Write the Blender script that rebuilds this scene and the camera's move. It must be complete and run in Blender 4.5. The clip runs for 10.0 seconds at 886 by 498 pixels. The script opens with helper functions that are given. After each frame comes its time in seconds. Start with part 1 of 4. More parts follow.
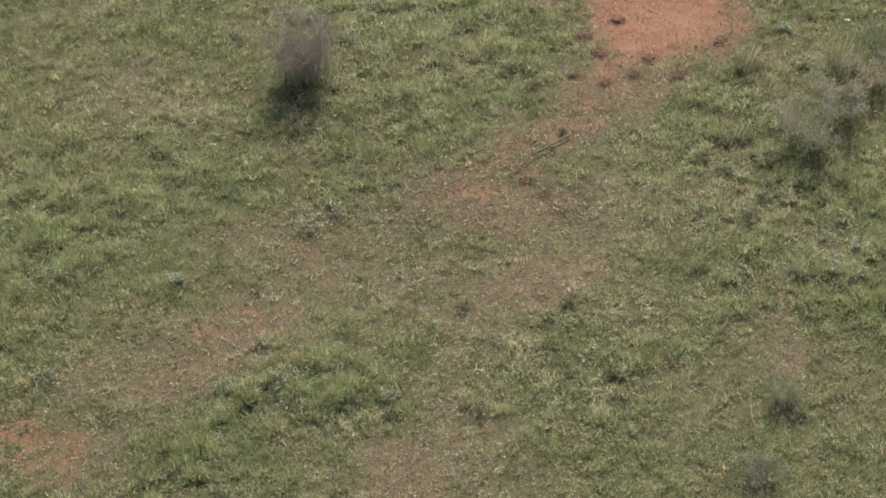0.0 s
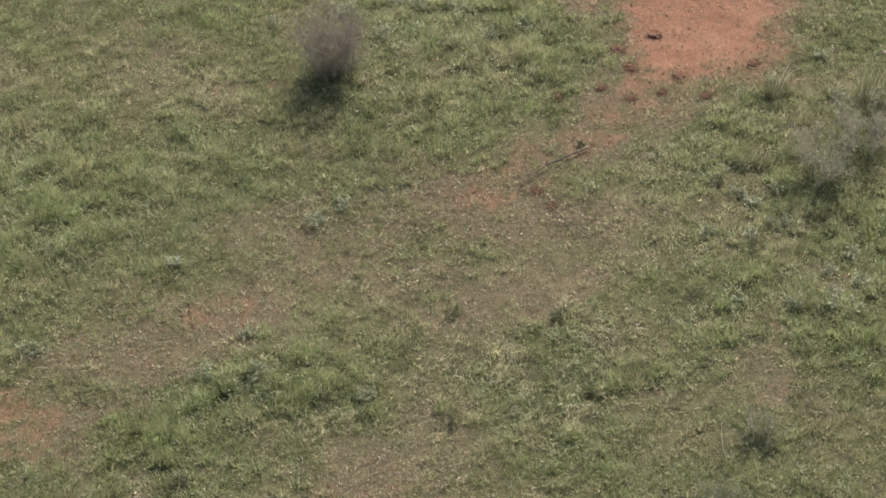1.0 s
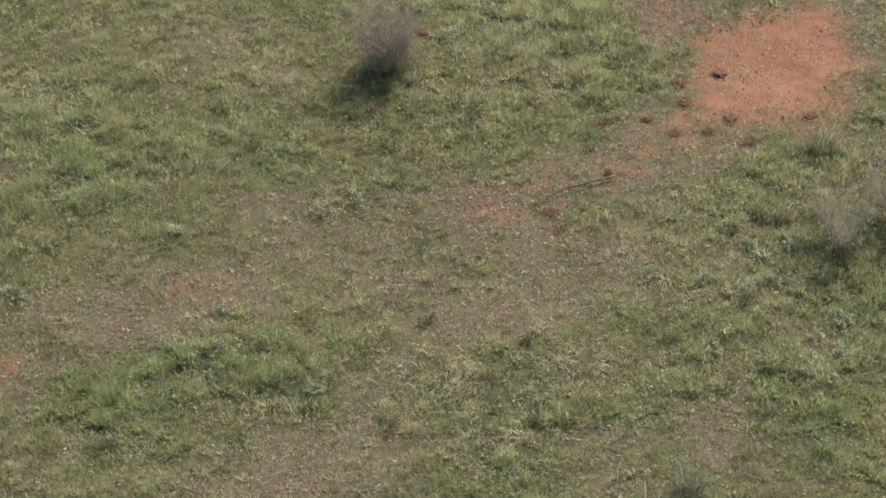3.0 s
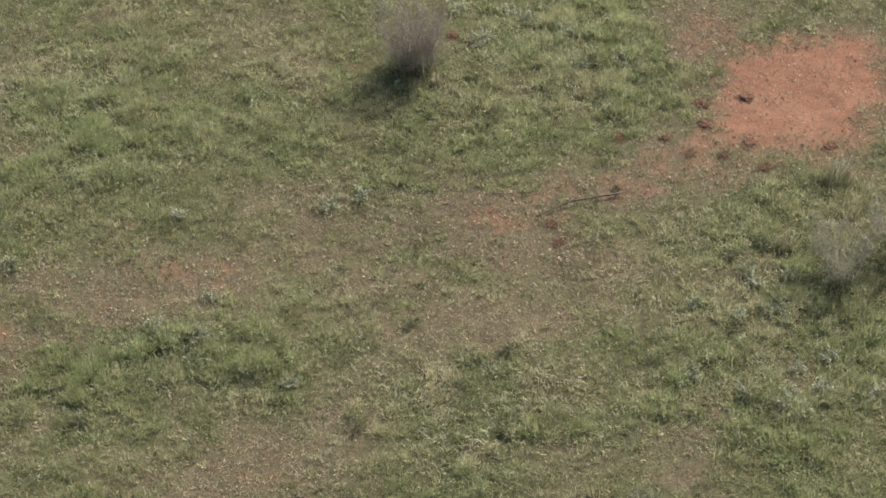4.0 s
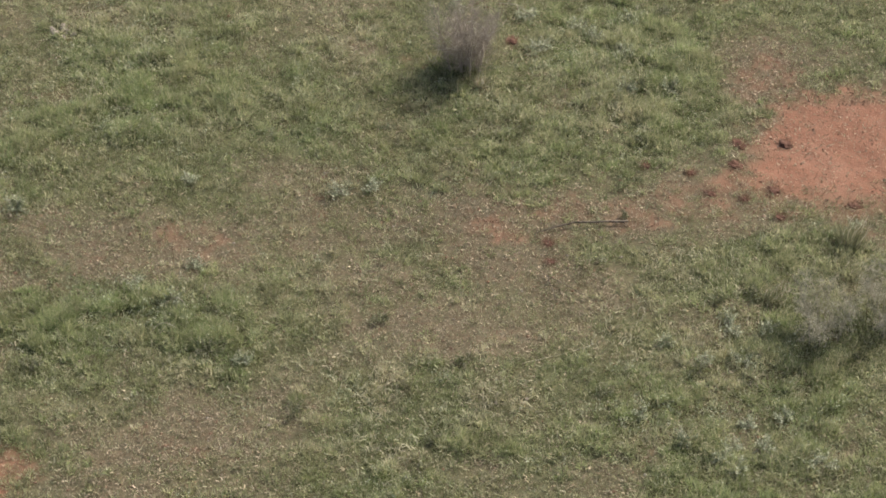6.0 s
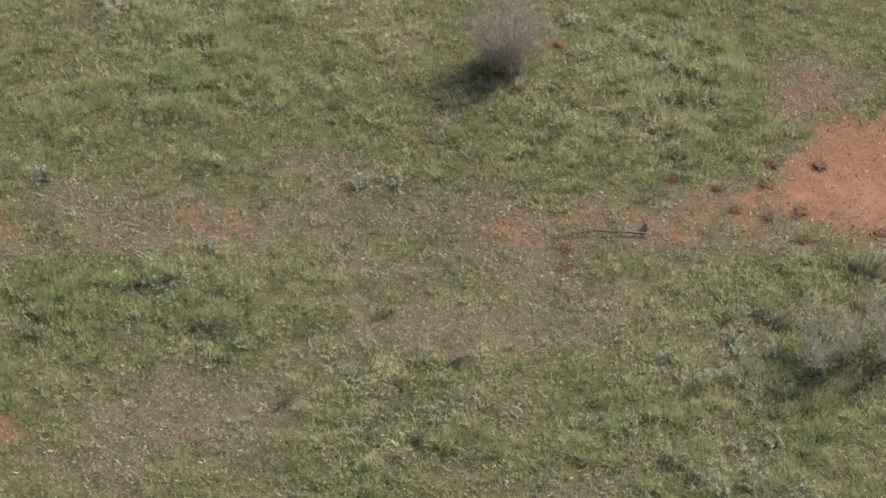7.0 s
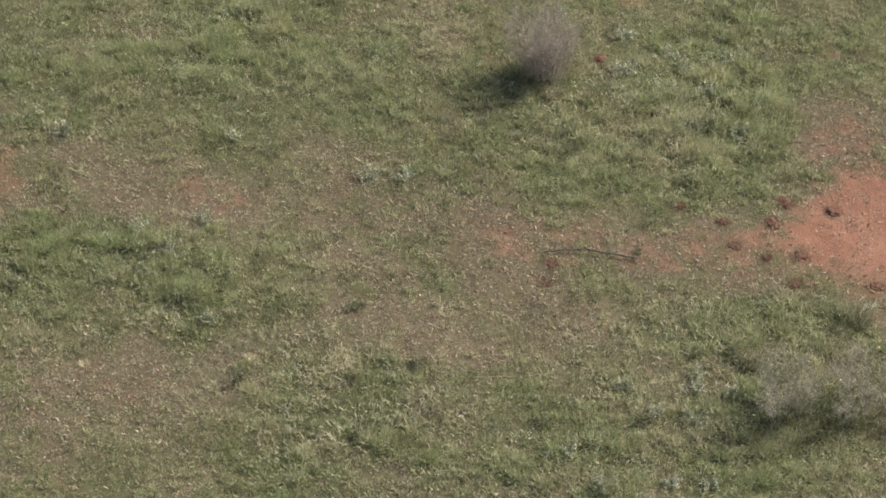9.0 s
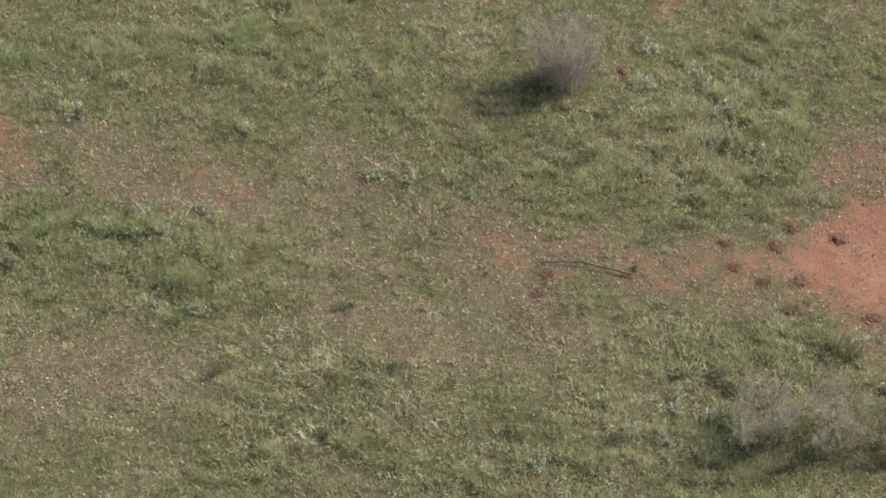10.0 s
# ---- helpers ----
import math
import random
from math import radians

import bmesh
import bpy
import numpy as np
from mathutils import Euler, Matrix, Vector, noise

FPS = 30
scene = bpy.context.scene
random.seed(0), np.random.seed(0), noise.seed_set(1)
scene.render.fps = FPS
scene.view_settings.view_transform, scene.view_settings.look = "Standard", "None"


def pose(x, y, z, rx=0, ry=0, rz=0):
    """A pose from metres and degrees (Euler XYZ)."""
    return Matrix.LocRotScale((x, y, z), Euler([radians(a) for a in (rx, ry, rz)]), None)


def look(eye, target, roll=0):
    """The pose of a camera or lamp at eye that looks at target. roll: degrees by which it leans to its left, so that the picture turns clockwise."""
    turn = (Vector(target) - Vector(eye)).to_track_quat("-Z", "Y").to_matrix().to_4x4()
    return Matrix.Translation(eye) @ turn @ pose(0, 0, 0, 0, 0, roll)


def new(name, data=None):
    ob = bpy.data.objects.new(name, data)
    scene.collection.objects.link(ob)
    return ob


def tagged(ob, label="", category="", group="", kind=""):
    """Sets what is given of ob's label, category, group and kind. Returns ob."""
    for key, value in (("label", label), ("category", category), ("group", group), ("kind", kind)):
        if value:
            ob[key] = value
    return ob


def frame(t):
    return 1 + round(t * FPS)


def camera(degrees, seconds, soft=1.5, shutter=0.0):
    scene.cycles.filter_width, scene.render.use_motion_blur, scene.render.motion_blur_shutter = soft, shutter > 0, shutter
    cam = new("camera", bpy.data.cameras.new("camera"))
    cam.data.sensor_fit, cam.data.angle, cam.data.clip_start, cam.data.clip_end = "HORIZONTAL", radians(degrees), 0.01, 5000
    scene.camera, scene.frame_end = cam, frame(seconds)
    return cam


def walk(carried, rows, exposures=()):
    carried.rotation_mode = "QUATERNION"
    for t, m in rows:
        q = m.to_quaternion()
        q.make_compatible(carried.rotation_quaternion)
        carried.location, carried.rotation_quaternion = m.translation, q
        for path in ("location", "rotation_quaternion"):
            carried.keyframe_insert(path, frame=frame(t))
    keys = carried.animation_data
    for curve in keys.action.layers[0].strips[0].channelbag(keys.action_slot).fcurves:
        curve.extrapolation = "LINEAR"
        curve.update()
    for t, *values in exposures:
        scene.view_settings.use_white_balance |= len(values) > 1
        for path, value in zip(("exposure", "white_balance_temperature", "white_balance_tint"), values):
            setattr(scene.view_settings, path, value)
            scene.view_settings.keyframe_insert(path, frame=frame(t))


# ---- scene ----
cam = camera(18.353, 10.0, soft=1.65)
PATH = [
    (0, look((-2.742, -75.588, 68.918), (-2.741, -14.334, 9.986), 0.14)),
    (0.5, look((1.115, -75.190, 68.881), (-2.182, -14.088, 9.883), 0.20)),
    (1, look((4.967, -74.611, 68.751), (-1.643, -13.794, 9.738), 0.17)),
    (1.5, look((8.834, -73.821, 68.600), (-1.100, -13.457, 9.587), 0.09)),
    (2, look((12.747, -72.821, 68.407), (-0.572, -13.084, 9.423), -0.04)),
    (2.5, look((16.623, -71.631, 68.178), (-0.075, -12.694, 9.249), -0.20)),
    (4, look((27.259, -67.083, 67.685), (1.273, -11.485, 8.876), -0.22)),
    (4.5, look((30.558, -65.222, 67.576), (1.700, -11.059, 8.766), -0.18)),
    (5, look((33.749, -63.216, 67.463), (2.121, -10.626, 8.650), -0.15)),
    (5.5, look((36.803, -61.023, 67.353), (2.493, -10.170, 8.517), -0.09)),
    (7, look((44.435, -54.407, 66.954), (2.866, -9.379, 8.051), -0.01)),
    (7.5, look((46.601, -52.163, 66.811), (2.783, -9.299, 7.924), 0.03)),
    (8, look((48.582, -49.818, 66.686), (3.113, -8.732, 7.783), 0.06)),
    (8.5, look((50.374, -47.426, 66.606), (3.462, -8.081, 7.647), 0.08)),
    (9, look((52.034, -44.941, 66.512), (3.584, -7.604, 7.490), 0.10)),
    (9.5, look((53.604, -42.322, 66.392), (3.578, -7.173, 7.341), 0.06)),
    (10, look((55.102, -39.568, 66.316), (3.615, -6.662, 7.229), 0.03)),
]
walk(cam, PATH, exposures=((0, 0.11, 6520, 10), (10, 0.05, 6390, 14)))

# ---- light ----
SUN_AZ, SUN_EL = radians(77), radians(41)
sun_dir = Vector((math.cos(SUN_AZ) * math.cos(SUN_EL), math.sin(SUN_AZ) * math.cos(SUN_EL), math.sin(SUN_EL)))
world = bpy.data.worlds.new("sky")
scene.world = world
world.use_nodes = True
sky = world.node_tree.nodes.new("ShaderNodeTexSky")
sky.sky_type, sky.sun_disc = "NISHITA", False
sky.sun_elevation, sky.sun_rotation = SUN_EL, math.pi / 2 - SUN_AZ
sky.air_density, sky.dust_density = 0.75, 5.0
world.node_tree.links.new(sky.outputs[0], world.node_tree.nodes["Background"].inputs[0])
world.node_tree.nodes["Background"].inputs[1].default_value = 0.15
sun = new("sun", bpy.data.lights.new("sun", "SUN"))
sun.data.energy, sun.data.angle, sun.data.color = 4.3, radians(1.2), (1.0, 0.95, 0.86)
sun.matrix_world = look(sun_dir * 120, (0, 0, 0))


# ---- noise and ground fields ----
def hashed(ix, iy, seed):
    h = (ix.astype(np.int64) * 374761393 + iy.astype(np.int64) * 668265263 + seed * 1274126177) & 0xFFFFFFFF
    h = ((h ^ (h >> 13)) * 1103515245) & 0xFFFFFFFF
    h = ((h ^ (h >> 16)) * 2246822519) & 0xFFFFFFFF
    return ((h ^ (h >> 15)) & 0xFFFFFF) / float(0xFFFFFF)


def value_noise(x, y, size, seed):
    x, y = np.asarray(x, float) / size, np.asarray(y, float) / size
    ix, iy = np.floor(x), np.floor(y)
    fx, fy = x - ix, y - iy
    fx, fy = fx * fx * (3 - 2 * fx), fy * fy * (3 - 2 * fy)
    a, b = hashed(ix, iy, seed), hashed(ix + 1, iy, seed)
    c, d = hashed(ix, iy + 1, seed), hashed(ix + 1, iy + 1, seed)
    return (a + (b - a) * fx) * (1 - fy) + (c + (d - c) * fx) * fy


def fbm(x, y, size, octaves, seed):
    total, amp, norm = 0.0, 1.0, 0.0
    for k in range(octaves):
        total = total + amp * value_noise(x + 17.3 * k, y - 9.1 * k, size / 2**k, seed + k)
        norm, amp = norm + amp, amp * 0.55
    return total / norm


def soft_step(v, lo, hi):
    t = np.clip((v - lo) / (hi - lo), 0, 1)
    return t * t * (3 - 2 * t)


def limited(v, edge=45.0, more=30.0):
    a = np.abs(v)
    return np.sign(v) * np.where(a < edge, a, edge + more * np.tanh((a - edge) / more))


# broad swells of the hillside: x, y, radius, height
SWELLS = [(-6.5, 7.0, 4.5, 0.26), (2.0, -7.3, 2.6, 0.18), (-6.0, -4.3, 3.2, -0.20), (-16.0, -4.2, 4.0, 0.10),
          (4.6, 9.4, 4.0, -0.12), (-8.0, -10.4, 2.6, 0.10), (10.5, -6.0, 3.5, 0.08)]


def slope(x, y):
    x, y = np.asarray(x, float), np.asarray(y, float)
    z = 0.0618 * limited(x) - 0.0331 * limited(y)
    for cx, cy, r, h in SWELLS:
        z = z + h * np.exp(-((x - cx) ** 2 + (y - cy) ** 2) / (r * r))
    far = np.clip(np.hypot(x, y) / 400, 0, 1)
    z = z + 0.10 * (fbm(x, y, 2.6, 3, 11) - 0.5) + 0.05 * (fbm(x, y, 0.55, 2, 21) - 0.5)
    return z + far * 14 * (fbm(x, y, 420, 3, 31) - 0.5)


# patches of the veld: x, y, half length, half width, turn in degrees, weight
RED = [(6.1, 10.25, 4.4, 3.5, 102, 1.3), (8.1, 8.9, 1.9, 1.6, 28, 0.9), (4.7, 6.7, 2.3, 1.3, 38, 0.54), (2.9, 4.2, 2.8, 1.3, 42, 0.34),
       (-0.8, 0.1, 2.6, 1.5, 45, 0.44), (-0.1, 0.8, 4.3, 1.2, 57, 0.3), (-16.5, -14.1, 2.2, 1.4, 169, 0.45), (-17.5, -12.1, 1.2, 0.8, 170, 0.45),
       (-7.9, -20.1, 1.6, 1.3, 152, 0.8), (-16.8, -12.5, 2, 0.8, 156, 0.55), (-10.6, -7.2, 1.8, 1.1, 172, 0.26), (-7.2, -3.7, 0.4, 0.4, 31, 0.55),
       (-10.3, 13.1, 1.3, 0.7, 55, 0.6), (-22.7, -0.7, 0.8, 0.5, 135, 0.55), (-2.8, -15.7, 1.7, 1, 20, 0.24), (14.1, 5.6, 1.1, 0.9, 80, 0.7), (1.6, 12.6, 2.4, 1.8, 111, 0.46)]
RED_SPOTS = [(-9.9, 5.4, 0.8, 0.6, 40, 0.42), (-7.6, 8.6, 0.5, 0.35, 0, 0.4), (-1.3, 14.6, 1.2, 0.8, 60, 0.3), (-3.0, 16.6, 1.2, 0.9, 60, 0.34)]
WORN_MIDDLE = [(0, -1.7, 3.7, 2.3, 26, 0.95), (-0.1, -5.7, 3.3, 2.3, 24, 0.8), (2.5, -3.1, 2.4, 1.7, 24, 0.8), (-3.2, -5.4, 2.2, 1.4, 20, 0.75),
               (1.6, 2.5, 3.8, 1.5, 40, 1), (3.3, 5.7, 2.5, 2, 33, 0.95), (6, 10.6, 5.5, 4.5, 108, 1), (1.3, 12.8, 2.9, 2.1, 111, 1.3),
               (2.7, 14.8, 2.6, 1.6, 27, 0.8), (-9.8, -2.9, 3.1, 1.4, 25, 0.5), (-6.7, -1.5, 1.9, 1.2, 18, 0.55), (5.1, 4.2, 2.3, 1, 59, 0.8)]
WORN_TRACK = [(-13.9, -12.2, 2.6, 1.6, 51, 0.68), (-12.2, -9.7, 3, 1.4, 45, 0.72), (-9.4, -6.7, 4.1, 1.4, 40, 0.72), (-6.7, -4.5, 2.4, 1.2, 32, 0.76),
              (-3.3, -14.5, 3.2, 2.2, 20, 0.68), (-4.7, -16.9, 2, 1.1, 24, 0.68), (-15.1, -11.2, 3.3, 1.6, 23, 0.6),
              (-15.6, -13.8, 3.3, 1.9, 171, 0.76), (-11.8, -8, 2.6, 1.3, 20, 0.68), (-15.8, 7.8, 3.4, 2, 169, 0.4),
              (-3.4, -16.6, 3.8, 2.9, 48, 0.6), (-11.2, -7.7, 6.7, 1.2, 57, 0.48), (-5.5, 17.9, 2.2, 1.8, 74, 0.56), (8.8, -9.9, 1.1, 0.9, 28, 0.48),
              (11.1, -10.8, 1.4, 1.2, 13, 0.4)]
DRY = [(-16, 5.3, 2.7, 2.1, 14, 0.75), (-23.2, 1.6, 2, 1.7, 155, 0.5), (-12, 4.2, 2.9, 1.7, 124, 0.5), (-4.3, -5.5, 2.2, 1.4, 17, 0.6),
       (3.7, -1.9, 2.4, 1.8, 26, 0.65), (8.7, -10.1, 1.1, 0.9, 29, 0.6), (-11, -3.3, 3.3, 1.9, 24, 0.45), (-15.1, 4.1, 2.9, 1.7, 170, 0.5),
       (-4.2, -15.8, 4.7, 3.5, 49, 0.55), (-10.9, -2.9, 2.9, 1.9, 55, 0.45), (0.9, -5.7, 3.8, 1.7, 59, 0.5), (6.4, -9.1, 3.9, 1.6, 177, 0.2)]
LUSH_NORTH = [(-20.4, -0.8, 4.4, 3.2, 136, 0.7), (-18.9, -5, 2.4, 1.9, 147, 0.85), (-15.9, -4.1, 1.6, 1.3, 147, 0.95),
              (-16.6, -9.7, 1.9, 1.2, 132, 0.85), (-14.8, -0.8, 3.3, 2.4, 17, 0.5), (-12.5, 1.7, 2.9, 2.5, 147, 0.5), (-3.7, 9.6, 3.8, 3.7, 76, 1),
              (-4.9, 4.2, 3.0, 1.9, 25, 0.4), (-1.2, 8.9, 2.8, 1.9, 114, 0.8), (-18, 3.2, 2.8, 2.2, 5, 0.5), (-17.7, -3.5, 2.6, 2.1, 128, 0.9),
              (-1.5, 9.1, 4.5, 2.7, 177, 0.65), (-17.3, -4.8, 7.3, 1.8, 57, 0.6)]
LUSH_SOUTH = [(-9.5, -11.1, 3.9, 2.1, 9, 0.85), (-10.6, -14.7, 2.6, 2, 10, 0.8), (-5.7, -11.2, 1.7, 1.4, 22, 0.75), (-3.5, -7.4, 1.5, 1.3, 147, 0.35),
              (7.2, 1.6, 2.4, 2.0, 34, 0.7), (10.8, -0.8, 2.7, 2.5, 51, 0.95), (5.3, -0.1, 1.4, 1.4, 32, 0.3), (7.6, 4.6, 2.2, 1.1, 26, 0.7),
              (9.7, -5.5, 4.5, 2.6, 29, 0.75), (12.8, -3.2, 2.7, 1.9, 108, 0.95), (1.5, -8.1, 2.1, 1.4, 25, 0.7), (1.2, -11.2, 2.8, 2.1, 23, 0.7),
              (4.5, -9.8, 2.8, 1.7, 25, 0.65), (-17.4, -10, 1.5, 1.3, 137, 0.9), (-10.4, -13.9, 2.1, 1.5, 170, 0.95), (3.7, -12.7, 5, 1.1, 57, 0.6)]
STRAW = [(0.2, -9.8, 1.9, 1, 120, 1), (-1.8, -9.9, 1.2, 1.1, 175, 0.6), (2.2, -11.4, 2.2, 1.5, 25, 0.8), (3.4, -8.5, 1.9, 1.3, 29, 0.7),
         (-20.5, 0.8, 3.1, 2.5, 146, 0.5), (-12.3, 4.9, 2.2, 1.3, 124, 0.5), (-2.3, 7.8, 2.8, 2.1, 32, 0.75), (5.5, 1.7, 1.8, 1.5, 33, 0.7),
         (-5.7, -12.8, 1.2, 0.8, 18, 0.7), (-19.2, -3.4, 1.9, 1.6, 162, 0.5), (6.4, -2.6, 2.9, 1.7, 26, 0.5), (-4, 9.7, 3.4, 2.3, 66, 0.6)]
WORN = WORN_MIDDLE + WORN_TRACK
LUSH = LUSH_NORTH + LUSH_SOUTH
TRACK = [(3.4, 5.0), (0.5, 2.2), (-1.8, -0.1), (-7.2, -4.0), (-11.6, -8.0), (-15.0, -10.8), (-18.5, -13.6)]


def patches(rows, x, y, core=0.25, rim=1.45):
    total = np.zeros_like(x)
    for cx, cy, rx, ry, turn, w in rows:
        c, s = math.cos(radians(turn)), math.sin(radians(turn))
        u, v = ((x - cx) * c + (y - cy) * s) / rx, (-(x - cx) * s + (y - cy) * c) / ry
        total = np.maximum(total, w * (1 - soft_step(np.sqrt(u * u + v * v), core, rim)))
    return total


def beside_track(x, y):
    best = np.full_like(x, 1e9)
    for (ax, ay), (bx, by) in zip(TRACK, TRACK[1:]):
        dx, dy = bx - ax, by - ay
        t = np.clip(((x - ax) * dx + (y - ay) * dy) / (dx * dx + dy * dy), 0, 1)
        best = np.minimum(best, np.hypot(x - ax - t * dx, y - ay - t * dy))
    return best


def exact_fields(x, y):
    """Bare red soil, worn short ground, dry turf and lush growth, each 0 to 1."""
    x, y = np.asarray(x, float), np.asarray(y, float)
    wx = x + 2.6 * (fbm(x, y, 2.4, 5, 41) - 0.5)
    wy = y + 2.6 * (fbm(x, y, 2.4, 5, 47) - 0.5)
    track = 1 - soft_step(beside_track(wx, wy), 0.5, 2.4)
    n1, n2, n3 = fbm(x, y, 1.3, 4, 53), fbm(x, y, 4.2, 4, 59), fbm(x, y, 0.42, 4, 61)
    bare = patches(RED + RED_SPOTS, wx, wy, 0.4, 1.35) + 0.06 * track + 0.35 * (n1 - 0.5)
    red = np.clip(1.2 * bare + 1.25 * (n3 - 0.5) - 0.27, 0, 1)
    worn = np.clip(np.maximum(patches(WORN, wx, wy), (0.5 + 0.4 * soft_step(x, -9.0, -3.0)) * track) + 0.8 * (n1 - 0.5) + 0.5 * (n2 - 0.5), 0, 1)
    dry = np.clip(patches(DRY, wx, wy) * 0.6 + 0.45 * worn + 0.9 * (n2 - 0.5) + 0.6 * (n1 - 0.5) + 0.02, 0, 1)
    lush = np.clip(patches(LUSH, wx, wy) * 0.9 + 1.1 * (fbm(x, y, 2.6, 4, 67) - 0.5) + 0.08, 0, 1) * (1 - 0.6 * dry) * (1 - red) * (1 - 0.9 * worn)
    return red, worn, dry, lush


class Chart:
    """The same fields kept on a 13 cm raster, read by bilinear weights."""
    x0, y0, step, n = -70.0, -67.0, 0.13, 1000
    gx, gy = np.meshgrid(-70.0 + 0.13 * np.arange(1000), -67.0 + 0.13 * np.arange(1000), indexing="ij")
    layers = np.stack([v.reshape(1000, 1000) for v in exact_fields(gx.ravel(), gy.ravel())], -1).astype(np.float32)


def fields(x, y):
    u = np.clip((np.asarray(x, float) - Chart.x0) / Chart.step, 0, Chart.n - 1.001)
    v = np.clip((np.asarray(y, float) - Chart.y0) / Chart.step, 0, Chart.n - 1.001)
    i, j = u.astype(int), v.astype(int)
    fu, fv = (u - i)[..., None], (v - j)[..., None]
    c = Chart.layers
    w = (c[i, j] * (1 - fu) + c[i + 1, j] * fu) * (1 - fv) + (c[i, j + 1] * (1 - fu) + c[i + 1, j + 1] * fu) * fv
    out = (np.abs(np.asarray(x, float) + 5) > 64) | (np.abs(np.asarray(y, float) + 2) > 64)
    if out.any():
        w[out] = np.stack(exact_fields(np.asarray(x, float)[out], np.asarray(y, float)[out]), -1)
    return w[..., 0], w[..., 1], w[..., 2], w[..., 3]


def height(x, y):
    """The ground with the hummocks that lush growth has built up."""
    return slope(x, y) + (0.2 + 0.8 * fields(x, y)[3]) * 0.125 * (soft_step(fbm(x, y, 0.85, 3, 83), 0.30, 0.70) - 0.4)


def ground(x, y):
    return float(height(np.array([x]), np.array([y]))[0])


# ---- materials ----
def mat(name, rough=0.9):
    m = bpy.data.materials.new(name)
    m.use_nodes = True
    b = m.node_tree.nodes["Principled BSDF"]
    b.inputs["Roughness"].default_value = rough
    b.inputs["Specular IOR Level"].default_value = 0.25
    return m, m.node_tree.nodes, m.node_tree.links, b


def mix_rgb(n, l, fac, a, b, kind="MIX"):
    k = n.new("ShaderNodeMix")
    k.data_type, k.blend_type = "RGBA", kind
    for socket, v in ((k.inputs[0], fac), (k.inputs[6], a), (k.inputs[7], b)):
        if isinstance(v, (int, float)):
            socket.default_value = v
        elif isinstance(v, tuple):
            socket.default_value = (*v, 1)
        else:
            l.new(v, socket)
    return k.outputs[2]


def noise_node(n, l, scale, detail=4, vec=None, rough=0.6):
    k = n.new("ShaderNodeTexNoise")
    k.inputs["Scale"].default_value, k.inputs["Detail"].default_value = scale, detail
    k.inputs["Roughness"].default_value = rough
    if vec is None:
        vec = n.new("ShaderNodeTexCoord").outputs["Object"]
    l.new(vec, k.inputs["Vector"])
    return k.outputs["Fac"]


def ranged(n, l, v, lo, hi, a=0.0, b=1.0):
    k = n.new("ShaderNodeMapRange")
    l.new(v, k.inputs[0])
    for i, w in enumerate((lo, hi, a, b)):
        k.inputs[i + 1].default_value = w
    return k.outputs[0]


def bumped(n, l, b, h, strength, distance):
    k = n.new("ShaderNodeBump")
    k.inputs["Strength"].default_value, k.inputs["Distance"].default_value = strength, distance
    l.new(h, k.inputs["Height"])
    l.new(k.outputs[0], b.inputs["Normal"])


def soil_material():
    m, n, l, b = mat("veld_soil", 0.95)
    at = n.new("ShaderNodeAttribute")
    at.attribute_name = "zones"
    sep = n.new("ShaderNodeSeparateColor")
    l.new(at.outputs["Color"], sep.inputs[0])
    fine, mid, wide = noise_node(n, l, 9.0, 6), noise_node(n, l, 2.2, 5), noise_node(n, l, 0.5, 4)
    red = mix_rgb(n, l, ranged(n, l, mid, 0.3, 0.7), (0.210, 0.100, 0.060), (0.295, 0.152, 0.094))
    red = mix_rgb(n, l, ranged(n, l, fine, 0.48, 0.76, 0, 0.7), red, (0.150, 0.078, 0.051))
    red = mix_rgb(n, l, ranged(n, l, wide, 0.5, 0.72, 0, 0.5), red, (0.33, 0.19, 0.125))
    thatch = mix_rgb(n, l, ranged(n, l, fine, 0.35, 0.7), (0.10, 0.083, 0.050), (0.205, 0.172, 0.106))
    crumb = mix_rgb(n, l, ranged(n, l, fine, 0.35, 0.68), (0.080, 0.072, 0.042), (0.168, 0.144, 0.085))
    crumb = mix_rgb(n, l, ranged(n, l, mid, 0.42, 0.72, 0, 0.75), crumb, (0.162, 0.112, 0.068))
    turf = mix_rgb(n, l, ranged(n, l, fine, 0.3, 0.7), (0.055, 0.066, 0.028), (0.14, 0.145, 0.068))
    turf = mix_rgb(n, l, ranged(n, l, wide, 0.4, 0.7, 0, 0.4), turf, (0.12, 0.10, 0.05))
    col = mix_rgb(n, l, sep.outputs[2], turf, thatch)
    col = mix_rgb(n, l, sep.outputs[1], col, crumb)
    col = mix_rgb(n, l, sep.outputs[0], col, red)
    l.new(col, b.inputs["Base Color"])
    bumped(n, l, b, noise_node(n, l, 22.0, 6), 0.6, 0.03)
    return m


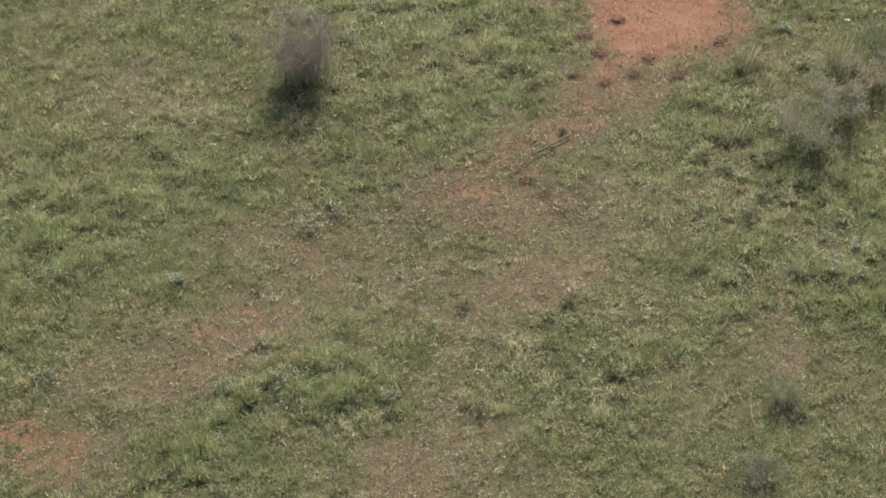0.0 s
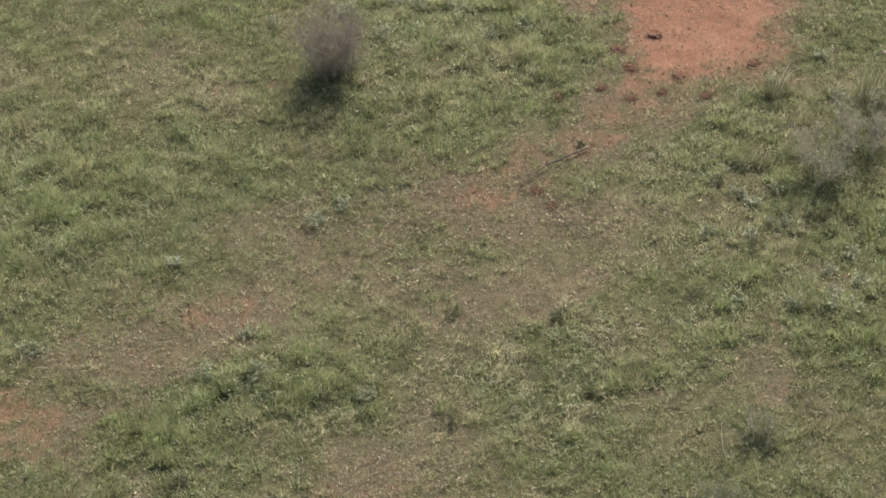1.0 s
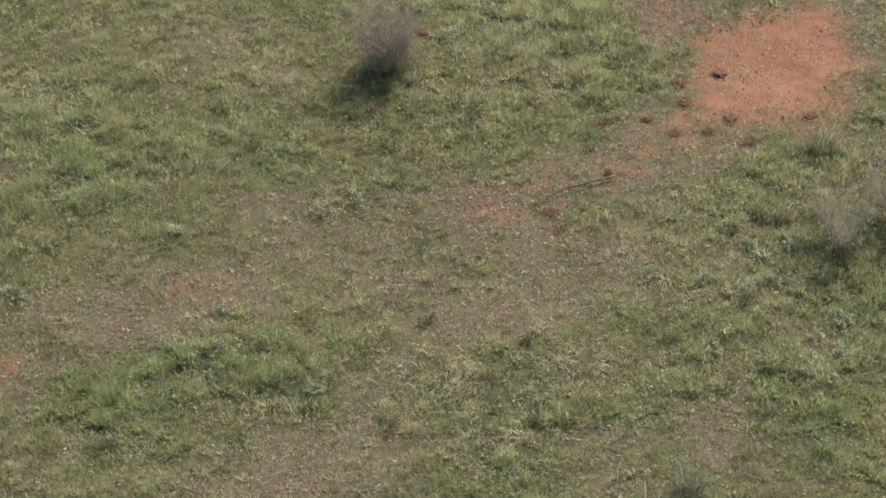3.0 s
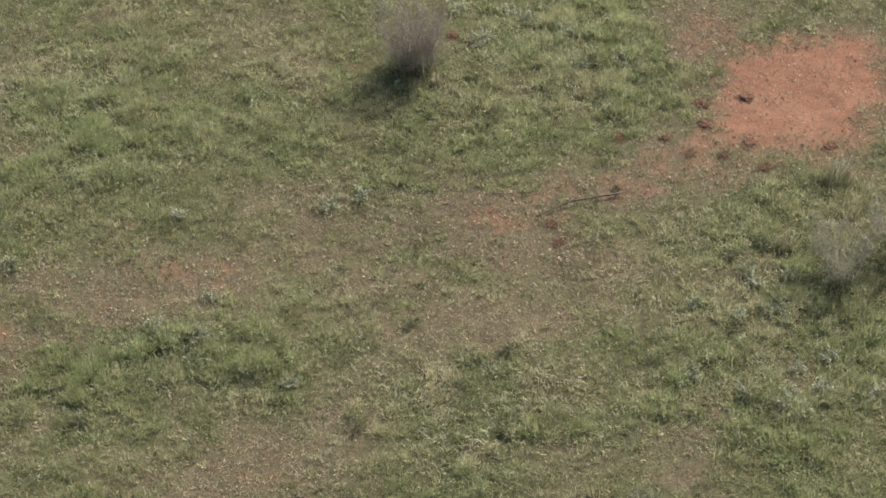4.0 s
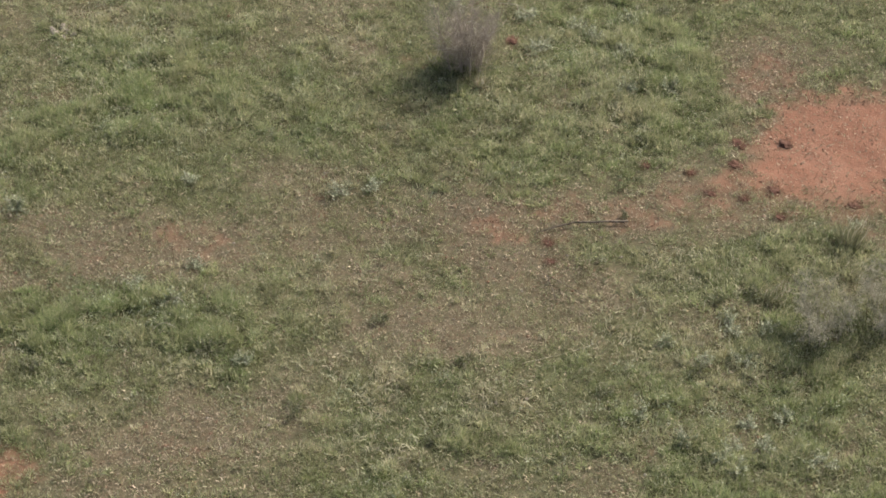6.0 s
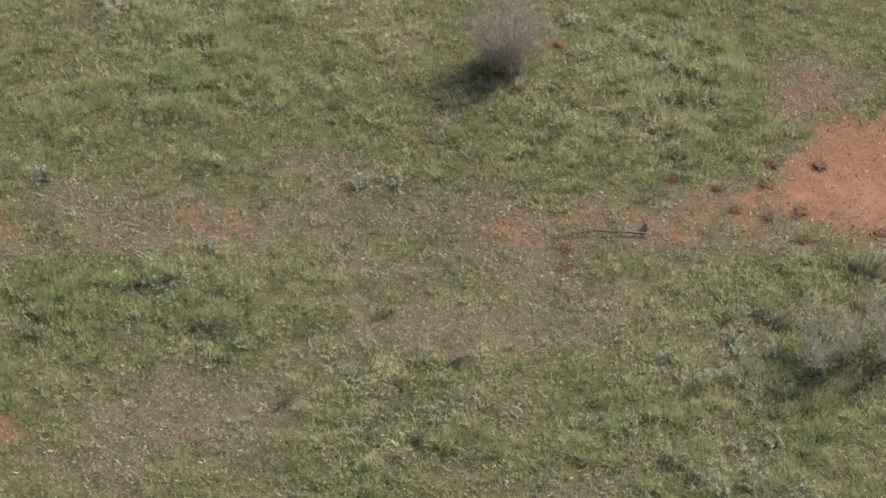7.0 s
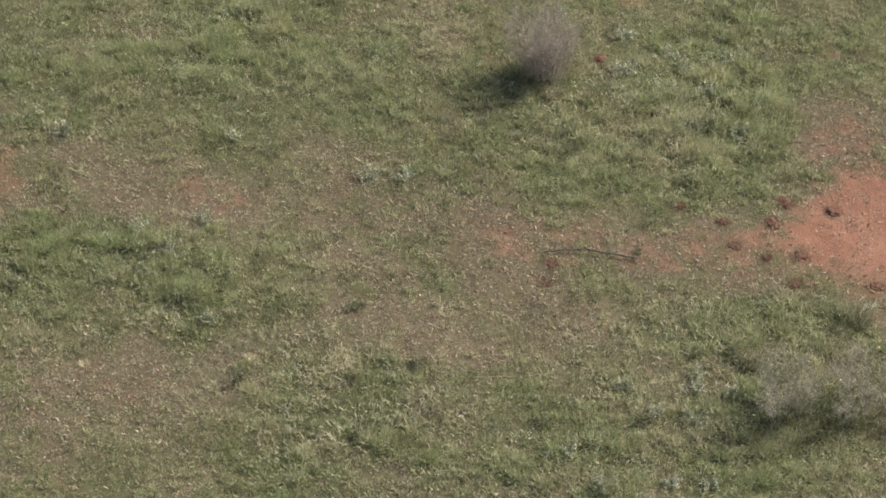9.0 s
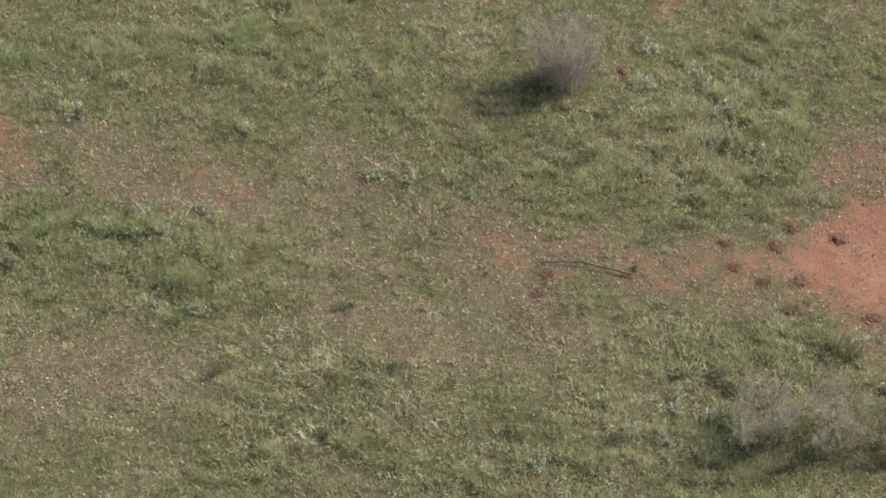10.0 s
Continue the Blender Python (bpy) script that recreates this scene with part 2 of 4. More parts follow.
def leafy_material(name, fresh, ripe, straw, through_light=0.35, rough=0.6):
    """tint: dryness, shade of green, brightness."""
    m, n, l, b = mat(name, rough)
    at = n.new("ShaderNodeAttribute")
    at.attribute_name = "tint"
    sep = n.new("ShaderNodeSeparateColor")
    l.new(at.outputs["Color"], sep.inputs[0])
    col = mix_rgb(n, l, sep.outputs[1], fresh, ripe)
    col = mix_rgb(n, l, sep.outputs[0], col, straw)
    grain = noise_node(n, l, 1.1, 4)
    col = mix_rgb(n, l, ranged(n, l, grain, 0.35, 0.7, 0, 0.35), col, (0.17, 0.145, 0.07))
    gain = n.new("ShaderNodeHueSaturation")
    l.new(col, gain.inputs["Color"])
    l.new(ranged(n, l, sep.outputs[2], 0, 1, 0.5, 1.6), gain.inputs["Value"])
    l.new(gain.outputs[0], b.inputs["Base Color"])
    t = n.new("ShaderNodeBsdfTranslucent")
    l.new(gain.outputs[0], t.inputs[0])
    k = n.new("ShaderNodeMixShader")
    k.inputs[0].default_value = through_light
    l.new(b.outputs[0], k.inputs[1])
    l.new(t.outputs[0], k.inputs[2])
    l.new(k.outputs[0], n["Material Output"].inputs[0])
    return m


def bark_material(name, dark, light, scale=14.0, through_light=0.0):
    m, n, l, b = mat(name, 0.9)
    f = noise_node(n, l, scale, 6)
    col = mix_rgb(n, l, ranged(n, l, f, 0.35, 0.68), dark, light)
    col = mix_rgb(n, l, ranged(n, l, noise_node(n, l, 2.0, 3), 0.4, 0.7, 0, 0.5), col, dark)
    l.new(col, b.inputs["Base Color"])
    bumped(n, l, b, noise_node(n, l, 40.0, 5), 0.5, 0.01)
    if through_light:
        t = n.new("ShaderNodeBsdfTranslucent")
        l.new(col, t.inputs[0])
        k = n.new("ShaderNodeMixShader")
        k.inputs[0].default_value = through_light
        l.new(b.outputs[0], k.inputs[1])
        l.new(t.outputs[0], k.inputs[2])
        l.new(k.outputs[0], n["Material Output"].inputs[0])
    return m


SOIL = soil_material()
GRASS = leafy_material("veld_grass", (0.182, 0.258, 0.090), (0.276, 0.286, 0.150), (0.55, 0.49, 0.36), 0.52, 0.45)
STALK = leafy_material("stalk_leaf", (0.20, 0.265, 0.108), (0.31, 0.325, 0.185), (0.60, 0.56, 0.42), 0.5, 0.5)
LITTER = leafy_material("dry_litter", (0.12, 0.085, 0.051), (0.215, 0.162, 0.100), (0.47, 0.395, 0.285), 0.2, 0.8)
FORB = leafy_material("grey_green_leaf", (0.165, 0.22, 0.108), (0.28, 0.325, 0.20), (0.58, 0.60, 0.45), 0.42)
SHRUB_LEAF = leafy_material("shrub_leaf", (0.12, 0.15, 0.06), (0.21, 0.235, 0.115), (0.42, 0.39, 0.28), 0.45)
SILVER = leafy_material("silvery_leaf", (0.20, 0.225, 0.15), (0.33, 0.335, 0.245), (0.52, 0.495, 0.39), 0.5)
HUSK = leafy_material("dry_husk", (0.31, 0.275, 0.225), (0.45, 0.405, 0.335), (0.56, 0.53, 0.43), 0.5)
DEAD = leafy_material("dead_tussock", (0.125, 0.062, 0.040), (0.19, 0.10, 0.066), (0.27, 0.18, 0.12), 0.3)
TWIG = bark_material("grey_twig", (0.32, 0.275, 0.225), (0.54, 0.48, 0.405), 3.0)
PALE_TWIG = bark_material("pale_twig", (0.37, 0.35, 0.27), (0.62, 0.59, 0.465), 3.0, 0.35)
LOG = bark_material("weathered_wood", (0.075, 0.060, 0.043), (0.28, 0.24, 0.18), 9.0)
STONE = bark_material("pale_stone", (0.30, 0.25, 0.20), (0.52, 0.47, 0.40), 12.0)
CLOD = bark_material("soil_clod", (0.20, 0.118, 0.074), (0.36, 0.235, 0.158), 9.0)
MOUND = bark_material("mound_soil", (0.10, 0.052, 0.035), (0.20, 0.102, 0.066), 22.0)
BLEACHED = bark_material("bleached_stalk", (0.56, 0.52, 0.43), (0.90, 0.86, 0.74), 6.0, 0.8)


# ---- mesh helpers ----
def mesh_from(name, verts, tris, material, tint=None, smooth=False):
    verts, tris = np.asarray(verts, np.float32), np.asarray(tris, np.int32)
    me = bpy.data.meshes.new(name)
    k = tris.shape[1]
    me.vertices.add(len(verts))
    me.vertices.foreach_set("co", verts.ravel())
    me.loops.add(tris.size)
    me.loops.foreach_set("vertex_index", tris.ravel())
    me.polygons.add(len(tris))
    me.polygons.foreach_set("loop_start", np.arange(0, tris.size, k, dtype=np.int32))
    me.polygons.foreach_set("use_smooth", np.full(len(tris), smooth))
    me.update(calc_edges=True)
    me.validate()
    if tint is not None:
        at = me.attributes.new("tint", "FLOAT_COLOR", "POINT")
        at.data.foreach_set("color", np.c_[np.clip(tint, 0, 1), np.ones(len(tint))].astype(np.float32).ravel())
    me.materials.append(material)
    return me


def part(name, me, parent, label="", kind=""):
    ob = new(name, me)
    ob.parent = parent
    return tagged(ob, label=label, kind=kind)


def thing(name, x, y, label, category, group="", sink=0.0):
    ob = new(name)
    ob.empty_display_size = 0.2
    ob.location = (x, y, ground(x, y) - sink)
    return tagged(ob, label=label, category=category, group=group)


def blades(rng, base, length, width, az, lean, tint, droop=0.25):
    """One bent leaf blade for each row of base: two triangles wide at the foot, one at the tip."""
    n = len(base)
    way = np.c_[np.cos(az), np.sin(az), np.zeros(n)]
    side = np.c_[-np.sin(az), np.cos(az), np.zeros(n)]
    turn = rng.uniform(-1.2, 1.2, n)[:, None]
    side = side * np.cos(turn) + way * np.sin(turn)
    up = np.array([0, 0, 1.0])
    tip = base + length[:, None] * (np.sin(lean)[:, None] * way + np.cos(lean)[:, None] * up)
    tip[:, 2] -= droop * length * np.sin(lean)
    verts = np.stack([base - side * width[:, None] / 2, base + side * width[:, None] / 2, tip], 1).reshape(-1, 3)
    tris = np.arange(3 * n).reshape(-1, 3)
    tips = tint.copy()
    tips[:, 0] += 0.16
    tips[:, 2] += 0.24
    tints = np.stack([tint, tint, tips], 1).reshape(-1, 3)
    return verts, tris, tints


def diamonds(rng, centre, length, width, way, tint):
    """Small leaves: a folded diamond each."""
    n = len(centre)
    way = way / np.linalg.norm(way, axis=1)[:, None]
    side = np.cross(way, rng.normal(size=(n, 3)))
    side /= np.linalg.norm(side, axis=1)[:, None]
    nor = np.cross(way, side)
    mid = centre + way * length[:, None] * 0.45
    v = np.stack([centre, mid + side * width[:, None] / 2 + nor * width[:, None] * 0.2, centre + way * length[:, None],
                  mid - side * width[:, None] / 2 + nor * width[:, None] * 0.2], 1).reshape(-1, 3)
    k = 4 * np.arange(n)[:, None]
    tris = np.concatenate([k + [0, 1, 2], k + [0, 2, 3]])
    return v, tris, np.repeat(tint, 4, 0)


def tubes(starts, ends, r0, r1, sides=3):
    """Tapered straight twigs, one for each row."""
    starts, ends = np.asarray(starts, float), np.asarray(ends, float)
    n = len(starts)
    way = ends - starts
    way /= np.linalg.norm(way, axis=1)[:, None] + 1e-9
    ref = np.where(np.abs(way[:, 2:3]) < 0.9, np.array([[0, 0, 1.0]]), np.array([[1.0, 0, 0]]))
    a = np.cross(way, ref)
    a /= np.linalg.norm(a, axis=1)[:, None]
    b = np.cross(way, a)
    rings = []
    for p, r in ((starts, r0), (ends, r1)):
        for s in range(sides):
            t = 2 * math.pi * s / sides
            rings.append(p + (a * math.cos(t) + b * math.sin(t)) * np.asarray(r).reshape(-1, 1))
    v = np.stack(rings, 1).reshape(-1, 3)
    k = 2 * sides * np.arange(n)[:, None]
    quads = np.concatenate([k + [s, (s + 1) % sides, sides + (s + 1) % sides, sides + s] for s in range(sides)])
    return v, quads


def limb_mesh(name, points, radii, material, sides=7, rough=0.12, seed=0):
    """A bent, tapered, slightly knotty limb along points, closed at both ends."""
    rng = np.random.default_rng(seed)
    pts = [Vector(p) for p in points]
    bm = bmesh.new()
    rings = []
    for i, p in enumerate(pts):
        way = (pts[min(i + 1, len(pts) - 1)] - pts[max(i - 1, 0)]).normalized()
        a = way.cross(Vector((0, 0, 1)) if abs(way.z) < 0.9 else Vector((1, 0, 0))).normalized()
        b = way.cross(a)
        ring = []
        for s in range(sides):
            t = 2 * math.pi * s / sides
            r = radii[i] * (1 + rng.uniform(-rough, rough))
            ring.append(bm.verts.new(p + (a * math.cos(t) + b * math.sin(t)) * r))
        rings.append(ring)
    for r0, r1 in zip(rings, rings[1:]):
        for s in range(sides):
            bm.faces.new((r0[s], r0[(s + 1) % sides], r1[(s + 1) % sides], r1[s]))
    bm.faces.new(rings[0][::-1])
    bm.faces.new(rings[-1])
    me = bpy.data.meshes.new(name)
    bm.to_mesh(me)
    bm.free()
    for p in me.polygons:
        p.use_smooth = True
    me.materials.append(material)
    return me


# ---- ground ----
def ground_sheet():
    inner = np.arange(-30, 30.01, 0.16)
    steps = 30 + np.cumsum(0.2 * 1.28 ** np.arange(32))
    axis = np.r_[-steps[::-1], inner, steps]
    gx, gy = np.meshgrid(axis - 4.0, axis - 1.0, indexing="ij")
    x, y = gx.ravel(), gy.ravel()
    z = height(x, y)
    n = len(axis)
    i, j = np.meshgrid(np.arange(n - 1), np.arange(n - 1), indexing="ij")
    k = (i * n + j).ravel()
    me = mesh_from("ground", np.c_[x, y, z], np.c_[k, k + n, k + n + 1, k + 1], SOIL, smooth=True)
    at = me.attributes.new("zones", "FLOAT_COLOR", "POINT")
    red, worn, dry, lush = fields(x, y)
    at.data.foreach_set("color", np.c_[red, worn, dry, np.ones(len(x))].astype(np.float32).ravel())
    return tagged(new("ground", me), "gently sloping red soil with thin dry turf", "ground", kind="structure")


ground_sheet()


# ---- grass ----
def scatter(rng, n, reach=23.0, inner=0.0):
    r = np.sqrt(rng.uniform(inner**2, 1, n)) * reach
    a = rng.uniform(0, 2 * math.pi, n)
    return -5.0 + r * np.cos(a), -1.0 + r * np.sin(a)


def turf(seed, tufts, per, reach=23.0, inner=0.0, grow=1.0, wide=1.0):
    """Short veld turf: small tufts of leaning blades, thin on bare soil, taller where lush."""
    rng = np.random.default_rng(seed)
    x, y = scatter(rng, tufts, reach, inner)
    red, worn, dry, lush = fields(x, y)
    clump = soft_step(fbm(x, y, 0.34, 2, 71), 0.30, 0.66)
    keep = rng.uniform(size=tufts) < np.clip(1.0 - 1.05 * red, 0.02, 1) * (0.7 + 0.3 * (1 - dry)) * (1 - 0.16 * worn) * (0.22 + 0.85 * clump)
    x, y, red, worn, dry, lush, clump = (v[keep] for v in (x, y, red, worn, dry, lush, clump))
    n = len(x)
    tall = (0.07 + 0.09 * rng.uniform(size=n) + 0.12 * lush * clump + 0.04 * (1 - dry)) * (1 - 0.42 * worn) * grow
    dryness = np.clip(0.08 + 0.36 * dry + 0.4 * (rng.uniform(size=n) - 0.5) + 0.1 * red - 0.12 * lush + (rng.uniform(size=n) < 0.05) * 0.5, 0, 1)
    shade = np.clip(0.55 + 0.9 * (fbm(x, y, 0.9, 3, 79) - 0.5) + 0.4 * (rng.uniform(size=n) - 0.5) - 0.45 * lush, 0, 1)
    bright = np.clip(0.52 + 0.14 * rng.normal(size=n) + 0.5 * (value_noise(x, y, 0.21, 73) - 0.5) + 0.45 * (fbm(x, y, 0.6, 2, 77) - 0.5), 0, 1)
    return sprays(rng, x, y, tall, per, dryness, shade, bright, 0.45, (0.018 * wide, 0.038 * wide), 0.85)


def sprays(rng, x, y, tall, per, dryness, shade, bright, spread, widths, lean):
    """A spray of leaning blades at every x, y."""
    n = len(x)
    e = np.repeat(np.arange(n), per)
    m = len(e)
    out = (0.02 + spread * tall[e]) * np.sqrt(rng.uniform(size=m))
    az = rng.uniform(0, 2 * math.pi, m)
    bx, by = x[e] + out * np.cos(az), y[e] + out * np.sin(az)
    base = np.c_[bx, by, height(bx, by) - 0.01]
    length = tall[e] * rng.uniform(0.6, 1.35, m)
    width = rng.uniform(*widths, m)
    lean = np.clip(rng.normal(lean, 0.35, m), 0.08, 1.5)
    pale = rng.uniform(size=m) < 0.13
    tint = np.c_[dryness[e] + 0.3 * (rng.uniform(size=m) - 0.5) + 0.45 * pale, shade[e] + 0.25 * (rng.uniform(size=m) - 0.5),
                 bright[e] + 0.36 * (rng.uniform(size=m) - 0.52) + 0.22 * pale]
    return blades(rng, base, length, width, az + rng.normal(0, 0.6, m), lean, np.clip(tint, 0, 1))


def tussocks(seed, count, per):
    """Taller tufts of veld grass in loose drifts."""
    rng = np.random.default_rng(seed)
    x, y = scatter(rng, count)
    red, worn, dry, lush = fields(x, y)
    drift = soft_step(fbm(x, y, 0.85, 3, 83), 0.40, 0.60)
    keep = rng.uniform(size=count) < np.clip(1 - 1.5 * red, 0, 1) * (1 - 0.7 * dry) * (1 - 0.95 * worn) * (0.05 + 0.5 * drift) * (0.4 + 1.0 * lush)
    x, y, red, worn, dry, lush, drift = (v[keep] for v in (x, y, red, worn, dry, lush, drift))
    n = len(x)
    tall = (0.11 + 0.12 * rng.uniform(size=n) + (0.05 + 0.20 * lush) * drift) * (1 + 0.4 * (rng.uniform(size=n) < 0.08))
    pale = value_noise(x, y, 1.6, 89) + 0.8 * patches(STRAW, x, y)
    dryness = np.clip(0.06 + 0.3 * dry + 0.6 * (pale - 0.45) * (1 - 0.7 * lush) + 0.3 * (rng.uniform(size=n) - 0.5), 0, 0.8)
    shade = np.clip(0.5 + 0.8 * (fbm(x, y, 1.1, 2, 97) - 0.5) + 0.4 * (rng.uniform(size=n) - 0.5) - 0.35 * lush, 0, 1)
    bright = np.clip(0.68 + 0.27 * rng.normal(size=n) + 0.8 * (value_noise(x, y, 0.45, 99) - 0.5) + 0.12 * lush, 0, 1)
    return sprays(rng, x, y, tall, per, dryness, shade, bright, 0.42, (0.020, 0.046), 0.75)


def stalks(seed, count):
    """Arching pale stalks and leaf ends that stand out of the turf."""
    rng = np.random.default_rng(seed)
    x, y = scatter(rng, count)
    red, worn, dry, lush = fields(x, y)
    keep = rng.uniform(size=count) < np.clip(1 - 1.3 * red, 0, 1) * (0.25 + 0.9 * soft_step(fbm(x, y, 0.8, 3, 87), 0.35, 0.7)) * (1 - 0.35 * dry) * (1 - 0.9 * worn) * (0.28 + 0.9 * lush + 0.5 * patches(STRAW, x, y))
    x, y, dry, lush = x[keep], y[keep], dry[keep], lush[keep]
    straw = patches(STRAW, x, y)
    n = len(x)
    az, bend = rng.uniform(0, 2 * math.pi, n), rng.normal(0, 0.5, n)
    ln = rng.uniform(0.10, 0.27, n) * (1 + 0.5 * straw)
    w = rng.uniform(0.011, 0.027, n)
    p = np.c_[x, y, height(x, y) + 0.05 * lush]
    lean = rng.uniform(0.1, 0.9, n)
    rows = []
    for k in range(4):
        side = np.c_[-np.sin(az), np.cos(az), np.zeros(n)] * (w * (1 - 0.25 * k))[:, None]
        rows += [p - side, p + side]
        p = p + np.c_[np.cos(az) * np.sin(lean), np.sin(az) * np.sin(lean), np.cos(lean)] * (ln / 3)[:, None]
        az, lean = az + bend, np.clip(lean + rng.uniform(0.2, 0.6, n), 0, 2.0)
    v = np.stack(rows, 1).reshape(-1, 3)
    k = 8 * np.arange(n)[:, None]
    q = np.concatenate([k + [i, i + 1, i + 3, i + 2] for i in (0, 2, 4)])
    tint = np.c_[np.clip(rng.normal(0.30, 0.25, n) + 0.25 * dry - 0.1 * lush + 0.5 * straw, 0, 1), rng.uniform(0.3, 1, n), np.clip(rng.normal(0.70, 0.2, n), 0, 1)]
    return v, q, np.repeat(tint, 8, 0)


def litter(seed, count):
    """Dry stalks and leaves lying flat on the ground, curled chips of straw where it is worn."""
    rng = np.random.default_rng(seed)
    x, y = scatter(rng, count)
    red, worn, dry, lush = fields(x, y)
    keep = rng.uniform(size=count) < (0.12 + 0.3 * dry + 0.75 * worn) * (1 - 0.6 * red) * (0.3 + 1.2 * value_noise(x, y, 0.8, 91))
    x, y, worn = x[keep], y[keep], worn[keep]
    n = len(x)
    az = rng.uniform(0, 2 * math.pi, n)
    base = np.c_[x, y, height(x, y) + rng.uniform(0.01, 0.045, n)]
    tint = np.c_[rng.uniform(0.0, 0.9, n), rng.uniform(0, 1, n), np.clip(rng.normal(0.37, 0.22, n), 0, 1)]
    pale = rng.uniform(size=n) < 0.06
    tint[pale] = (0.85, 0.5, 0.8)
    ln = rng.uniform(0.06, 0.18, n) * (1 - 0.3 * worn) * (1 + 0.25 * pale)
    return blades(rng, base, ln, rng.uniform(0.025, 0.06, n) * (1 + 0.3 * pale), az, rng.uniform(0.7, 1.5, n), tint, 0.1)


def small_weeds(seed, count, per=13):
    """Little leafy weeds, most of them where the growth is lush."""
    rng = np.random.default_rng(seed)
    x, y = scatter(rng, count)
    red, worn, dry, lush = fields(x, y)
    keep = rng.uniform(size=count) < (0.04 + 1.1 * lush * soft_step(value_noise(x, y, 1.5, 93), 0.35, 0.7)) * (1 - worn)
    x, y = x[keep], y[keep]
    e = np.repeat(np.arange(len(x)), per)
    m = len(e)
    size = rng.uniform(0.07, 0.2, len(x))[e]
    c = np.c_[x[e], y[e], height(x, y)[e]] + rng.normal(size=(m, 3)) * np.c_[size, size, 0.3 * size]
    c[:, 2] = height(c[:, 0], c[:, 1]) + rng.uniform(0.12, 0.36, m)
    dryness = np.clip(rng.normal(0.25, 0.2, len(x)), 0, 0.8)[e]
    tint = np.c_[np.clip(dryness + rng.normal(0, 0.12, m), 0, 1), rng.uniform(0, 1, m), np.clip(rng.normal(0.55, 0.28, m), 0, 1)]
    tint[rng.uniform(size=m) < 0.2] = (0.95, 0.5, 0.85)
    return diamonds(rng, c, rng.uniform(0.06, 0.13, m), rng.uniform(0.022, 0.045, m), rng.normal(size=(m, 3)) + np.array([0, 0, 0.4]), tint)


def stuff(name, made, material, label, category):
    v, f, tint = made
    return tagged(new(name, mesh_from(name, v, f, material, tint)), label, category, kind="stuff")


stuff("short_turf", turf(101, 190000, 9), GRASS, "short green and straw-coloured veld turf on red soil", "grass")
stuff("grass_tussocks", tussocks(103, 85000, 28), GRASS, "loose drifts of taller green veld grass tufts", "grass")
stuff("small_weeds", small_weeds(106, 9000), FORB, "scattered small grey-green weeds among lush grass", "weeds")
stuff("grass_stalks", stalks(105, 150000), STALK, "arching pale green and straw stalks over the turf", "grass")
stuff("dry_litter", litter(104, 260000), LITTER, "pale dry stalks and leaves lying on the turf", "litter")
stuff("far_turf", turf(102, 60000, 4, 120.0, 0.19, 2.6, 6.0), GRASS, "rough green and straw-coloured veld grass around the clearing", "grass")


# ---- shrubs ----
def outward(rng, n, up=0.9):
    a = rng.uniform(0, 2 * math.pi, n)
    return np.c_[np.cos(a), np.sin(a), np.full(n, up) + 0.35 * rng.normal(size=n)]


